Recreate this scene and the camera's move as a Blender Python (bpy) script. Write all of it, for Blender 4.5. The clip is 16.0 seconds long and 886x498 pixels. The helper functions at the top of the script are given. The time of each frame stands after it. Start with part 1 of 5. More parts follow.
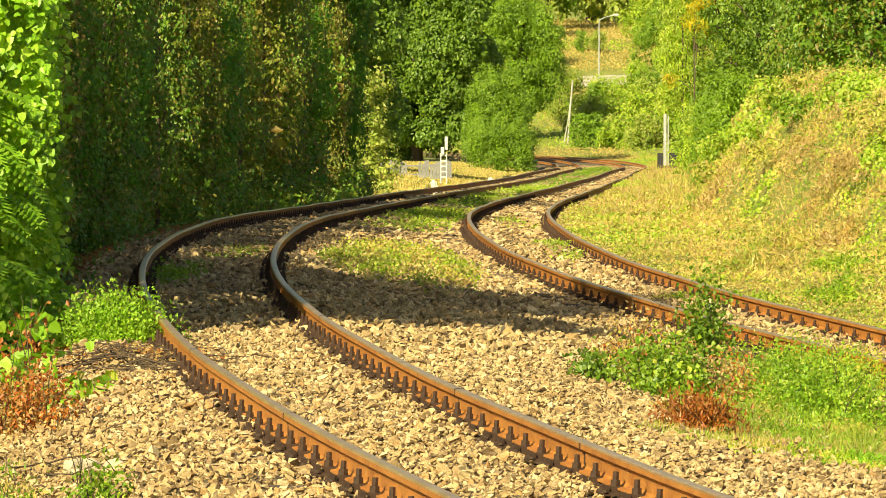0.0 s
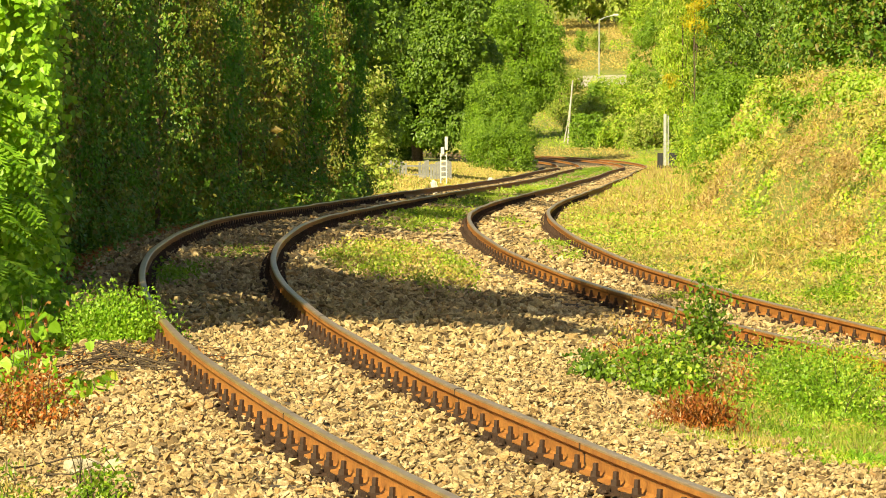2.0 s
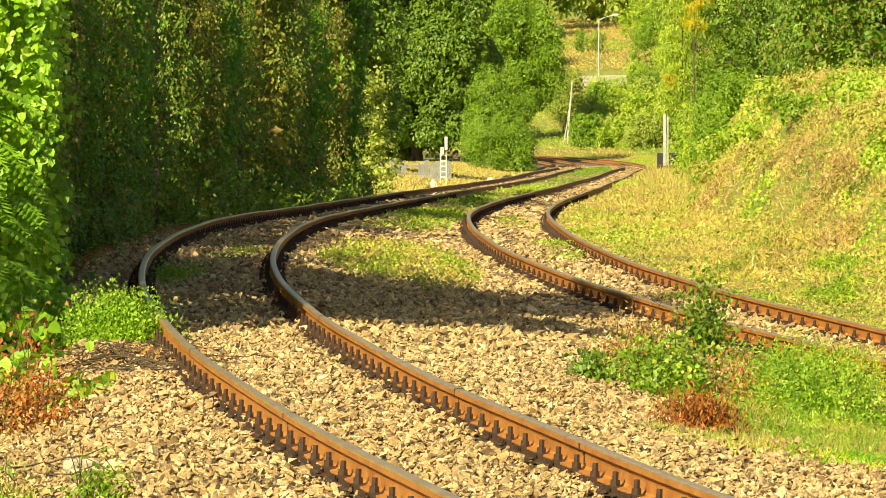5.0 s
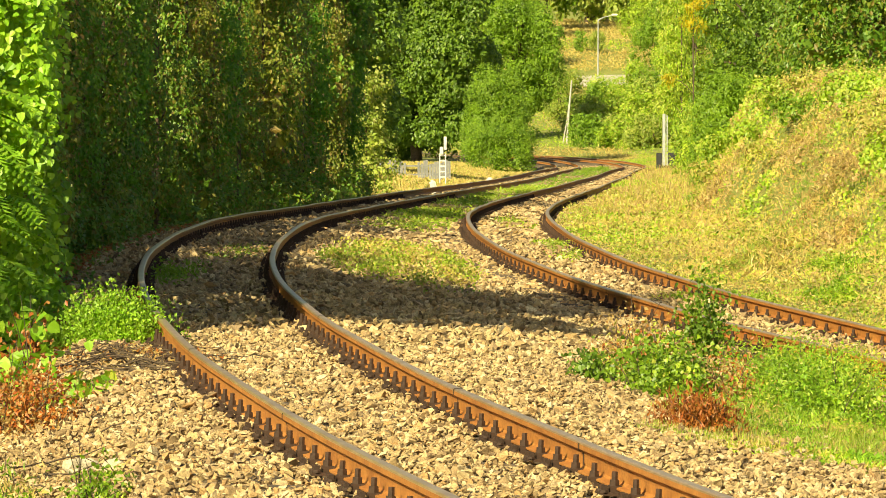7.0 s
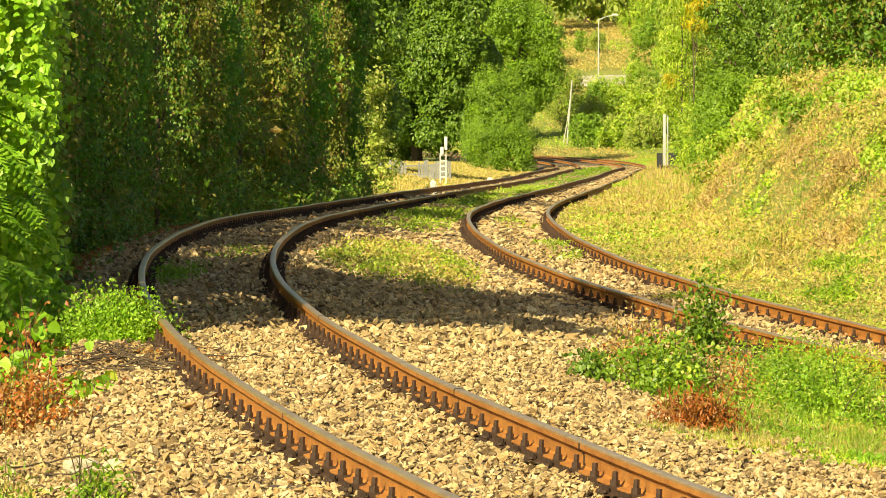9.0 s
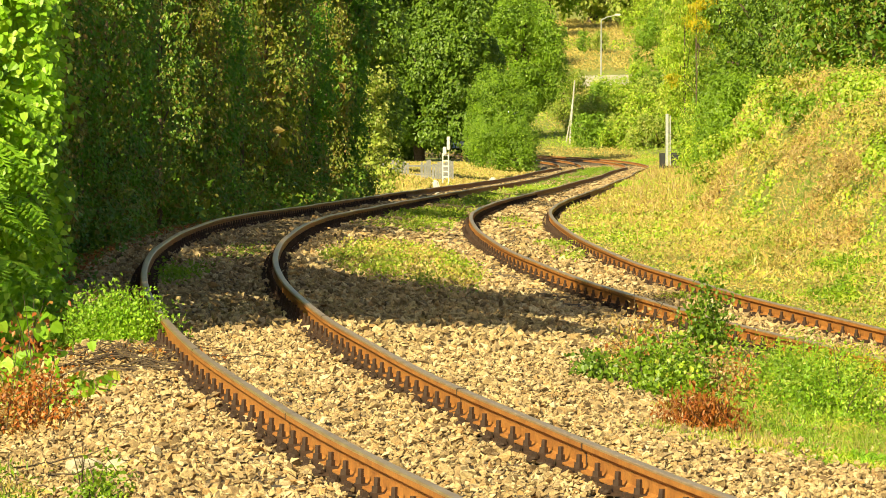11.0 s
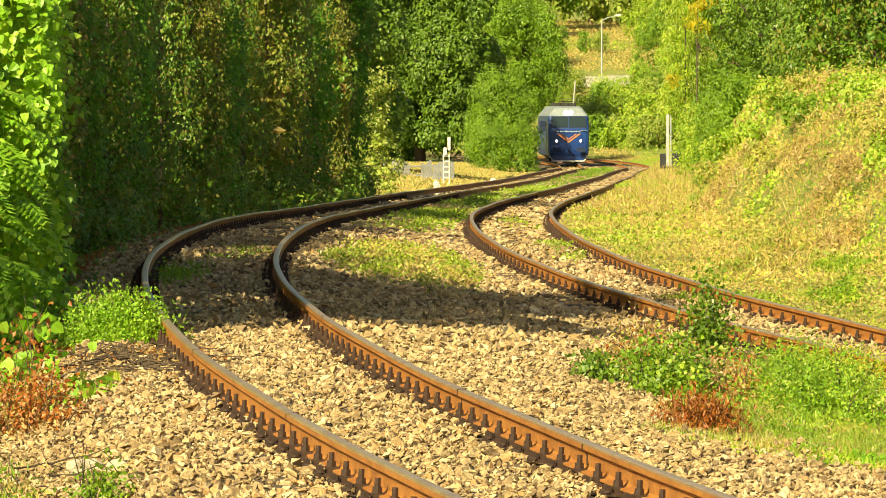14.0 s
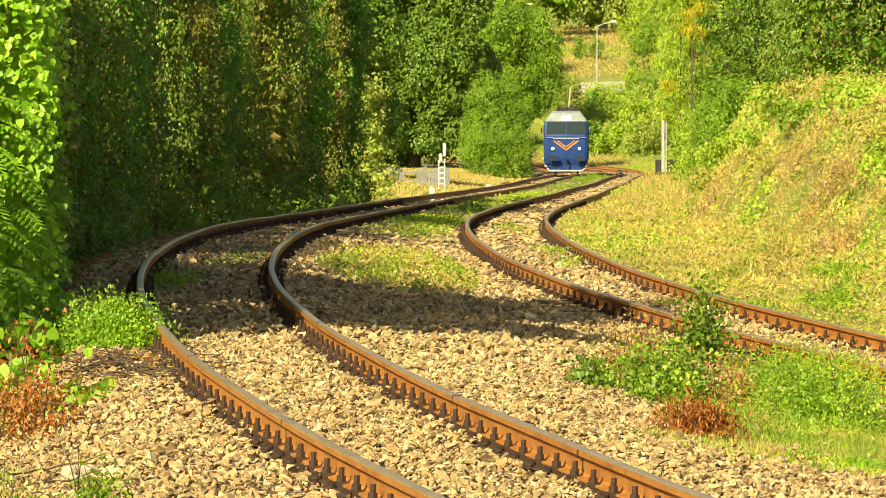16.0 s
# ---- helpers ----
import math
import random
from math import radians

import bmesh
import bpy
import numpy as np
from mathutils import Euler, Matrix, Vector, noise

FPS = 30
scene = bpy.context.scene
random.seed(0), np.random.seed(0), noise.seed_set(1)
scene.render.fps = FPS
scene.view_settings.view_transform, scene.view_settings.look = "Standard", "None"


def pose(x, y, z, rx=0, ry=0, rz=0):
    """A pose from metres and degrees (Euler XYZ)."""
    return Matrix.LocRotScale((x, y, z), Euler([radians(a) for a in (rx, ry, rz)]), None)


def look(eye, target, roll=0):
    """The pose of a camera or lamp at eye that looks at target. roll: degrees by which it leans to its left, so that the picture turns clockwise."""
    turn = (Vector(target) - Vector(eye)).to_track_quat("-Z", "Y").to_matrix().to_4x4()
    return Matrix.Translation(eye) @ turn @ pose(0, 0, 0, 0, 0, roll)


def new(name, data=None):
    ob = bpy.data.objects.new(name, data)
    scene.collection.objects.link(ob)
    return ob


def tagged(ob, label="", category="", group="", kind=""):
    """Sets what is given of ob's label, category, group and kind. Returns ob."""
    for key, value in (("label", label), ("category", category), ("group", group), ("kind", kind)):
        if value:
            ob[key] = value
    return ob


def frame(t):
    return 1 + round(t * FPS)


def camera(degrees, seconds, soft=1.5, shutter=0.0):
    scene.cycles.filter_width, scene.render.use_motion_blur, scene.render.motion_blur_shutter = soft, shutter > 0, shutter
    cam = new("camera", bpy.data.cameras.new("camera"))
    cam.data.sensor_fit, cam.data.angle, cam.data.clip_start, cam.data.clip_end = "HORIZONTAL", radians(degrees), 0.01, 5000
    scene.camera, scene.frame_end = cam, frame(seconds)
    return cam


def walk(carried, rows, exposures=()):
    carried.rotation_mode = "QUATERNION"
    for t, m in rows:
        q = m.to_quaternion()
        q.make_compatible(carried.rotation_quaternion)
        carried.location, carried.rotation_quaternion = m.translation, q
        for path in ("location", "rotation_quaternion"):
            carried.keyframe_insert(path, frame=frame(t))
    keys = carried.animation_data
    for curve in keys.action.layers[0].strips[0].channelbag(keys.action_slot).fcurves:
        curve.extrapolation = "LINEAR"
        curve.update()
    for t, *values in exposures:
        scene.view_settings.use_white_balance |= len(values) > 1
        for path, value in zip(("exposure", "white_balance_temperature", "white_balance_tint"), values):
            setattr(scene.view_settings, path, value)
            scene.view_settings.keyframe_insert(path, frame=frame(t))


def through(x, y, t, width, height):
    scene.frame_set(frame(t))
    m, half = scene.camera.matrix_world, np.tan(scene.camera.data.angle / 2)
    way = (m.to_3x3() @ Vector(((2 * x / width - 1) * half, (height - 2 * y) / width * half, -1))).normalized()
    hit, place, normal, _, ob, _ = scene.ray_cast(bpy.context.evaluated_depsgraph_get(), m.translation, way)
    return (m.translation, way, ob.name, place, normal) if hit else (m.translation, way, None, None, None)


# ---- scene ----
# ---- camera ----
EYE_Z = 1.753
HOLD = [(0, 0, 0), (0.5, 1.5, 0), (1, 0.7, 0), (1.5, 0.1, 0), (2, 0, 0), (2.5, 0, 0.2), (3, -0.1, 0), (3.5, -0.4, 0), (4, -1, 0.1),
        (6.5, 0.4, -0.1), (7, -1.8, -0.1), (7.5, -2.4, -0.1), (8, -1.5, -0.4), (8.5, -0.2, -0.4), (9, -1, -0.1),
        (11.5, 4.1, -0.1), (12, -5, -0.4), (12.5, -3.1, -0.4), (13, -7.7, 0.9), (13.5, 7.9, 0.2), (14, 4.7, 0.8), (14.5, 1.5, 1.0),
        (15, 7, 0.4), (15.5, -3.5, 1.5), (16, -3.5, 11.6)]
cam = camera(10.54, 16.0, soft=0.95)
# the tripod head trembles by fractions of a milliradian and tips up a little at the end
walk(cam, [(t, pose(0, 0, EYE_Z, 90 - 1.708 + math.degrees(b / 8500), 0, math.degrees(a / 8500))) for t, a, b in HOLD],
     exposures=[(0, 0.89, 7500, 0), (16, 0.89, 7500, 0)])

# ---- light ----
SUN_EL, SUN_AZ = radians(33), math.atan2(-0.5, -0.87)  # azimuth from +y towards +x
world = bpy.data.worlds.new("sky")
scene.world = world
world.use_nodes = True
sky = world.node_tree.nodes.new("ShaderNodeTexSky")
sky.sky_type, sky.sun_disc = "NISHITA", False
sky.sun_elevation, sky.sun_rotation = SUN_EL, SUN_AZ
sky.dust_density = 2.5
world.node_tree.links.new(sky.outputs[0], world.node_tree.nodes["Background"].inputs[0])
world.node_tree.nodes["Background"].inputs[1].default_value = 0.055
sun = new("sun", bpy.data.lights.new("sun", "SUN"))
sun.data.energy, sun.data.angle, sun.data.color = 5.0, radians(0.6), (1.0, 0.87, 0.58)
to_sun = Vector((math.sin(SUN_AZ) * math.cos(SUN_EL), math.cos(SUN_AZ) * math.cos(SUN_EL), math.sin(SUN_EL)))
sun.matrix_basis = look(to_sun * 60, (0, 0, 0))


# ---- materials ----
def material(name, rough=0.8, metal=0.0):
    m = bpy.data.materials.new(name)
    m.use_nodes = True
    b = m.node_tree.nodes["Principled BSDF"]
    b.inputs["Roughness"].default_value, b.inputs["Metallic"].default_value = rough, metal
    return m, m.node_tree, b


def node(nt, kind, **values):
    n = nt.nodes.new(kind)
    for k, v in values.items():
        n.inputs[k.replace("_", " ")].default_value = v
    return n


def ramp(nt, src, stops):
    n = nt.nodes.new("ShaderNodeValToRGB")
    while len(n.color_ramp.elements) < len(stops):
        n.color_ramp.elements.new(0.5)
    for e, (p, c) in zip(n.color_ramp.elements, stops):
        e.position, e.color = p, (*c, 1)
    nt.links.new(src, n.inputs[0])
    return n.outputs[0]


def mix(nt, fac, a, b, kind="MIX"):
    n = nt.nodes.new("ShaderNodeMix")
    n.data_type, n.blend_type = "RGBA", kind
    for sock, v in ((n.inputs[0], fac), (n.inputs[6], a), (n.inputs[7], b)):
        if isinstance(v, (int, float)):
            sock.default_value = v
        elif isinstance(v, tuple):
            sock.default_value = (*v, 1)
        else:
            nt.links.new(v, sock)
    return n.outputs[2]


def grain(nt, scale, detail=4.0, rough=0.6):
    tc = nt.nodes.new("ShaderNodeTexCoord")
    n = node(nt, "ShaderNodeTexNoise", Scale=scale, Detail=detail, Roughness=rough)
    nt.links.new(tc.outputs["Object"], n.inputs["Vector"])
    return n.outputs["Fac"]


def bump(nt, b, height, strength=0.4, dist=0.01):
    n = node(nt, "ShaderNodeBump", Strength=strength, Distance=dist)
    nt.links.new(height, n.inputs["Height"])
    nt.links.new(n.outputs[0], b.inputs["Normal"])


def leaf_material(name, colours, through=0.35, rough=0.45):
    """Leaves: hue differs from leaf to leaf, boughs are painted lighter and darker; some light passes through."""
    m, nt, b = material(name, rough)
    g = nt.nodes.new("ShaderNodeNewGeometry")
    k = len(colours)
    hue = ramp(nt, g.outputs["Random Per Island"], [(i / (k - 1), c) for i, c in enumerate(colours)])
    # light-dark modulation of the boughs, put into the colour as broad noise
    broad = ramp(nt, grain(nt, 0.9, 3), [(0.3, (0.5, 0.56, 0.5)), (0.7, (1.15, 1.1, 0.95))])
    col = mix(nt, 1.0, hue, broad, "MULTIPLY")
    nt.links.new(col, b.inputs["Base Color"])
    tr = nt.nodes.new("ShaderNodeBsdfTranslucent")
    tint = mix(nt, 1.0, col, (1.25, 1.2, 0.5), "MULTIPLY")
    nt.links.new(tint, tr.inputs[0])
    ms = nt.nodes.new("ShaderNodeMixShader")
    ms.inputs[0].default_value = through
    nt.links.new(b.outputs[0], ms.inputs[1])
    nt.links.new(tr.outputs[0], ms.inputs[2])
    nt.links.new(ms.outputs[0], nt.nodes["Material Output"].inputs[0])
    return m


def mottled(name, stops, scale, rough=0.8, metal=0.0, relief=0.3, dist=0.01, fine=None):
    m, nt, b = material(name, rough, metal)
    c = ramp(nt, grain(nt, scale, 6), stops)
    f = grain(nt, fine or scale * 7, 5)
    c = mix(nt, 1.0, c, ramp(nt, f, [(0.3, (0.7, 0.7, 0.7)), (0.7, (1.15, 1.15, 1.15))]), "MULTIPLY")
    nt.links.new(c, b.inputs["Base Color"])
    bump(nt, b, f, relief, dist)
    return m


def stone_material():
    """Crushed rock: each stone has its own tone; freckles, dust and a chipped surface."""
    m, nt, b = material("ballast_stone", 0.92)
    g = nt.nodes.new("ShaderNodeNewGeometry")
    tones = [(0.13, 0.09, 0.05), (0.34, 0.26, 0.145), (0.47, 0.385, 0.225), (0.38, 0.245, 0.115), (0.60, 0.515, 0.345), (0.23, 0.17, 0.105), (0.45, 0.35, 0.195)]
    base = ramp(nt, g.outputs["Random Per Island"], [(i / 6, c) for i, c in enumerate(tones)])
    fleck = grain(nt, 75, 5, 0.7)
    col = mix(nt, 1.0, base, ramp(nt, fleck, [(0.32, (0.62, 0.58, 0.55)), (0.64, (1.4, 1.36, 1.3))]), "MULTIPLY")
    col = mix(nt, 1.0, col, ramp(nt, grain(nt, 1.1, 3), [(0.3, (0.82, 0.78, 0.72)), (0.7, (1.1, 1.08, 1.05))]), "MULTIPLY")
    nt.links.new(col, b.inputs["Base Color"])
    bump(nt, b, fleck, 0.6, 0.008)
    return m


VINE = leaf_material("sunlit_vine", [(0.20, 0.42, 0.03), (0.27, 0.52, 0.045), (0.34, 0.60, 0.06), (0.46, 0.66, 0.09)], 0.4)
IVY = leaf_material("hedge_leaf", [(0.09, 0.20, 0.022), (0.13, 0.28, 0.028), (0.18, 0.34, 0.035), (0.26, 0.33, 0.045), (0.24, 0.17, 0.05)], 0.3)
CURTAIN = leaf_material("curtain_vine", [(0.09, 0.25, 0.022), (0.13, 0.33, 0.028), (0.18, 0.40, 0.035)], 0.35)
OLIVE = leaf_material("olive_creeper", [(0.16, 0.22, 0.03), (0.24, 0.29, 0.04), (0.34, 0.36, 0.06), (0.24, 0.14, 0.05)], 0.3)
WALNUT = leaf_material("walnut_leaf", [(0.10, 0.20, 0.025), (0.15, 0.27, 0.03), (0.21, 0.33, 0.04)], 0.35)
BUSH = leaf_material("bush_leaf", [(0.16, 0.30, 0.025), (0.22, 0.38, 0.035), (0.29, 0.45, 0.05)], 0.4)
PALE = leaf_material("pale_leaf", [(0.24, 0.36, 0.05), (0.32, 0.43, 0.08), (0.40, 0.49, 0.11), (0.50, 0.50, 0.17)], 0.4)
YELLOW = leaf_material("yellow_leaf", [(0.62, 0.50, 0.03), (0.70, 0.56, 0.05), (0.48, 0.54, 0.05)], 0.4)
DRYLEAF = leaf_material("dry_leaf", [(0.34, 0.09, 0.025), (0.44, 0.15, 0.03), (0.38, 0.21, 0.07)], 0.25)
STRAW = leaf_material("straw_grass", [(0.36, 0.46, 0.06), (0.50, 0.52, 0.10), (0.60, 0.52, 0.17), (0.56, 0.38, 0.16), (0.40, 0.50, 0.06)], 0.3)
GRASS = leaf_material("green_grass", [(0.24, 0.42, 0.03), (0.34, 0.52, 0.04), (0.44, 0.58, 0.08), (0.54, 0.56, 0.13)], 0.35)
HAY = leaf_material("dry_hay", [(0.56, 0.46, 0.15), (0.62, 0.50, 0.20), (0.50, 0.34, 0.13)], 0.25)
SEDGE = leaf_material("withered_sedge", [(0.46, 0.34, 0.15), (0.40, 0.26, 0.12), (0.56, 0.44, 0.21), (0.50, 0.33, 0.15)], 0.25)
BARK = mottled("bark", [(0.3, (0.06, 0.042, 0.028)), (0.7, (0.14, 0.10, 0.07))], 9, 0.9, relief=0.7, dist=0.02)
RUST = mottled("rusty_rail_side", [(0.25, (0.25, 0.090, 0.022)), (0.5, (0.37, 0.150, 0.034)), (0.75, (0.46, 0.205, 0.05))], 3, 0.7, 0.0, 0.25, 0.003, 40)
STEEL = mottled("worn_rail_head", [(0.3, (0.40, 0.25, 0.13)), (0.7, (0.58, 0.42, 0.26))], 5, 0.33, 0.5, 0.1, 0.001, 60)
IRON = mottled("rusty_fastener", [(0.3, (0.022, 0.011, 0.007)), (0.7, (0.066, 0.030, 0.016))], 12, 0.8, 0.0, 0.5, 0.004, 60)
WOOD = mottled("tarred_sleeper", [(0.3, (0.05, 0.04, 0.03)), (0.7, (0.14, 0.10, 0.07))], 6, 0.9)


# ---- meshes ----
def mesh_ob(name, verts, faces, mat, parent=None, smooth=False):
    me = bpy.data.meshes.new(name)
    verts = np.asarray(verts, np.float32)
    faces = np.asarray(faces, np.int32)
    n, k = faces.shape
    me.vertices.add(len(verts))
    me.vertices.foreach_set("co", verts.ravel())
    me.loops.add(n * k)
    me.loops.foreach_set("vertex_index", faces.ravel())
    me.polygons.add(n)
    me.polygons.foreach_set("loop_start", np.arange(0, n * k, k, dtype=np.int32))
    me.polygons.foreach_set("use_smooth", np.full(n, smooth, dtype=bool))
    me.update(calc_edges=True)
    me.materials.append(mat)
    ob = new(name, me)
    ob.parent = parent
    return ob


def part(name, bm, mat, parent=None, label="", smooth=False):
    me = bpy.data.meshes.new(name)
    if smooth:
        for f in bm.faces:
            f.smooth = True
    bm.to_mesh(me)
    bm.free()
    me.materials.append(mat)
    ob = new(name, me)
    ob.parent = parent
    return tagged(ob, label)


def unit(v):
    return v / (np.linalg.norm(v, axis=-1, keepdims=True) + 1e-9)


SHAPES = {
    "oval": (np.array([(0, 0, 0), (-0.32, 0.45, 0.07), (0, 1, -0.05), (0.32, 0.45, 0.07)]), [(0, 3, 2, 1)]),
    "lobed": (np.array([(0, 0, 0), (-0.42, -0.04, 0.05), (-0.42, 0.30, 0.08), (-0.48, 0.50, 0.0), (-0.26, 0.70, 0.05), (0, 1, -0.10),
                        (0.26, 0.70, 0.05), (0.48, 0.50, 0.0), (0.42, 0.30, 0.08), (0.42, -0.04, 0.05)]), [(0, 9, 8, 2, 1), (2, 8, 7, 6, 4), (2, 4, 3, 2, 2), (4, 6, 5, 4, 4)]),
    "blade": (np.array([(-0.03, 0, 0), (0.03, 0, 0), (0.022, 0.6, 0.10), (0, 1, 0.30), (-0.022, 0.6, 0.10)]), [(0, 1, 2, 4), (4, 2, 3, 3)]),
    "long": (np.array([(0, 0, 0), (-0.15, 0.35, 0.05), (0, 1, -0.15), (0.15, 0.35, 0.05)]), [(0, 3, 2, 1)]),
}
SHAPES["broad"] = (np.array([(0, 0, 0), (-0.44, 0.12, 0.06), (-0.36, 0.58, 0.02), (0, 1, -0.12), (0.36, 0.58, 0.02), (0.44, 0.12, 0.06)]), [(0, 5, 4), (0, 4, 3), (0, 3, 2), (0, 2, 1)])
SHAPES["lobed"] = (SHAPES["lobed"][0], [(0, 9, 8), (0, 2, 1), (0, 8, 2), (2, 8, 7), (2, 7, 6), (2, 6, 4), (2, 4, 3), (4, 6, 5)])
SHAPES["blade"] = (SHAPES["blade"][0], [(0, 1, 2), (0, 2, 4), (4, 2, 3)])


def leaves(name, P, N, size, mat, shape="oval", parent=None, droop=0.5, rng=None):
    """One mesh of many separate leaves at P that face roughly along N; tips hang by droop (or stand up if negative)."""
    rng = rng or np.random.default_rng(1)
    n = len(P)
    N = unit(unit(N) + rng.normal(0, 0.38, (n, 3)))
    T = rng.normal(0, 1, (n, 3)) * (1 - min(abs(droop), 0.85)) + np.array([0, 0, -1.0]) * droop * 1.5
    T = unit(T - N * (T * N).sum(1, keepdims=True))
    B = np.cross(T, N)
    base, tris = SHAPES[shape]
    s = np.broadcast_to(size, (n,)) * rng.uniform(0.65, 1.3, n)
    V = P[:, None] + s[:, None, None] * (base[None, :, 0:1] * B[:, None] + base[None, :, 1:2] * T[:, None] + base[None, :, 2:3] * N[:, None])
    k = len(base)
    F = (np.arange(n)[:, None, None] * k + np.array(tris)[None]).reshape(-1, len(tris[0]))
    return mesh_ob(name, V.reshape(-1, 3), F, mat, parent)


def clumps(blobs, per_m2, clump_r, leaf_each, rng, inner=0.25, low=-1.0, face=0.5):
    """Places and facings of leaves, gathered in clumps over the skin of ellipsoid blobs (cx, cy, cz, rx, ry, rz)."""
    P, N = [], []
    for cx, cy, cz, rx, ry, rz in blobs:
        area = 4 * math.pi * ((rx * ry) ** 1.6 / 3 + (rx * rz) ** 1.6 / 3 + (ry * rz) ** 1.6 / 3) ** (1 / 1.6)
        k = max(6, int(area * per_m2))
        d = unit(rng.normal(0, 1, (k, 3)))
        d = d[d[:, 2] > low]
        deep = np.where(rng.random(len(d)) < inner, rng.uniform(0.4, 0.85, len(d)), rng.uniform(0.86, 1.1, len(d)))
        c = np.array([cx, cy, cz]) + d * deep[:, None] * np.array([rx, ry, rz])
        # boughs hidden inside others carry few leaves
        buried = np.zeros(len(d), bool)
        for q in blobs:
            if q[:3] != (cx, cy, cz):
                buried |= (((c - np.array(q[:3])) / np.array(q[3:])) ** 2).sum(1) < 0.62
        keep = ~buried | (rng.random(len(d)) < 0.06)
        d, c = d[keep], c[keep]
        r = clump_r * rng.uniform(0.5, 1.4, len(d))
        off = rng.normal(0, 0.5, (len(d), leaf_each, 3))
        flat = off - 0.7 * d[:, None] * (off * d[:, None]).sum(-1, keepdims=True)
        pts = c[:, None] + flat * r[:, None, None]
        P.append(pts.reshape(-1, 3))
        N.append((d[:, None] * 1.0 + off * 0.6 + np.array([0, 0, 0.3]) + face * np.array(to_sun)).reshape(-1, 3))
    return np.concatenate(P), np.concatenate(N)


def tube(name, pts, radii, mat, parent=None, sides=8, smooth=True):
    pts = np.asarray(pts, float)
    k = len(pts)
    t = unit(np.gradient(pts, axis=0))
    ref = np.array([0.3, 0.9, 0.1])
    u = unit(np.cross(t, ref))
    v = np.cross(t, u)
    a = np.linspace(0, 2 * np.pi, sides, endpoint=False)
    V = pts[:, None] + np.asarray(radii)[:, None, None] * (np.cos(a)[None, :, None] * u[:, None] + np.sin(a)[None, :, None] * v[:, None])
    i, j = np.meshgrid(np.arange(k - 1), np.arange(sides), indexing="ij")
    F = np.stack([i * sides + j, i * sides + (j + 1) % sides, (i + 1) * sides + (j + 1) % sides, (i + 1) * sides + j], -1).reshape(-1, 4)
    return mesh_ob(name, V.reshape(-1, 3), F, mat, parent, smooth)


def empty(name, x, y, z, label, category, group="", kind=""):
    ob = new(name)
    ob.matrix_basis = pose(x, y, z)
    return tagged(ob, label, category, group, kind)


# ---- the two tracks: curvature along the way, head level, cant ----
DS = 0.5
S = np.arange(-70, 640, DS)
I0 = int(70 / DS)


def soften(v, w):
    k = np.exp(-0.5 * (np.arange(-3 * w, 3 * w + 1) / w) ** 2)
    return np.convolve(np.pad(v, 3 * w, "edge"), k / k.sum(), "valid")


def course(x0, y0, heading, bends):
    k = np.interp(S, *zip(*bends))
    a = np.concatenate([[0], np.cumsum((k[1:] + k[:-1]) / 2 * DS)])
    a = a - a[I0] + heading
    x, y = (np.concatenate([[0], np.cumsum((f(a)[1:] + f(a)[:-1]) / 2 * DS)]) for f in (np.sin, np.cos))
    return x - x[I0] + x0, y - y[I0] + y0, a, k


X1, Y1, A1, C1 = course(1.385, 19.615, -0.18464, [
    (-20, 0.0048), (0, 0.00479), (20, 0.00316), (40, 0.00414), (60, 0.00155), (80, 0.00001), (105, 0.00024), (130, 0.00022), (160, 0), (200, -0.00039),
    (240, 0.00041), (270, 0.00022), (300, -0.00126), (330, -0.00217), (360, -0.00507), (380, -0.0062)])
Z1 = soften(np.interp(S, *zip((0, -0.155), (28, -0.108), (56, -0.036), (84, -0.358), (112, -0.649), (150, -1.041), (182, -1.352), (230, -1.804),
                              (280, -2.17), (310, -2.416), (340, -2.437), (370, -2.407), (410, -2.403))), 14)
X2, Y2, A2, C2 = course(9.567, 27.066, -0.25899, [
    (0, 0.00224), (20, 0.0039), (40, 0.0066), (60, 0.00277), (80, 0.00136), (105, -0.00021), (130, -0.00035), (160, 0.00037), (200, -0.00038),
    (240, 0.00046), (280, -0.00019), (310, -0.00275), (340, -0.00393), (370, -0.00468), (400, -0.0054)])
Z2 = np.interp(Y2, Y1[:1060], Z1[:1060]) + soften(np.interp(S, [0, 30, 60, 110], [-0.806, -0.494, -0.096, 0.02]), 14)
CANT1, CANT2 = 0.114 * np.clip(C1 * 150, -1, 1), 0.052 * np.clip(C2 * 150, -1, 1)
GAUGE = 1.507  # between head centres


def lerp(v, a, b, lo=0.0, hi=1.0):
    t = np.clip((v - a) / (b - a), 0, 1)
    return lo + (hi - lo) * t * t * (3 - 2 * t)


N_MONO = 1060


def bank_foot(y):
    """How far from the second track's centre the bank begins."""
    return np.interp(y, [0, 50, 60, 75, 90, 100, 115, 130, 160, 200, 300], [3.4, 3.6, 4.2, 4.4, 3.9, 3.65, 4.3, 5.2, 5.4, 5.6, 6.0])


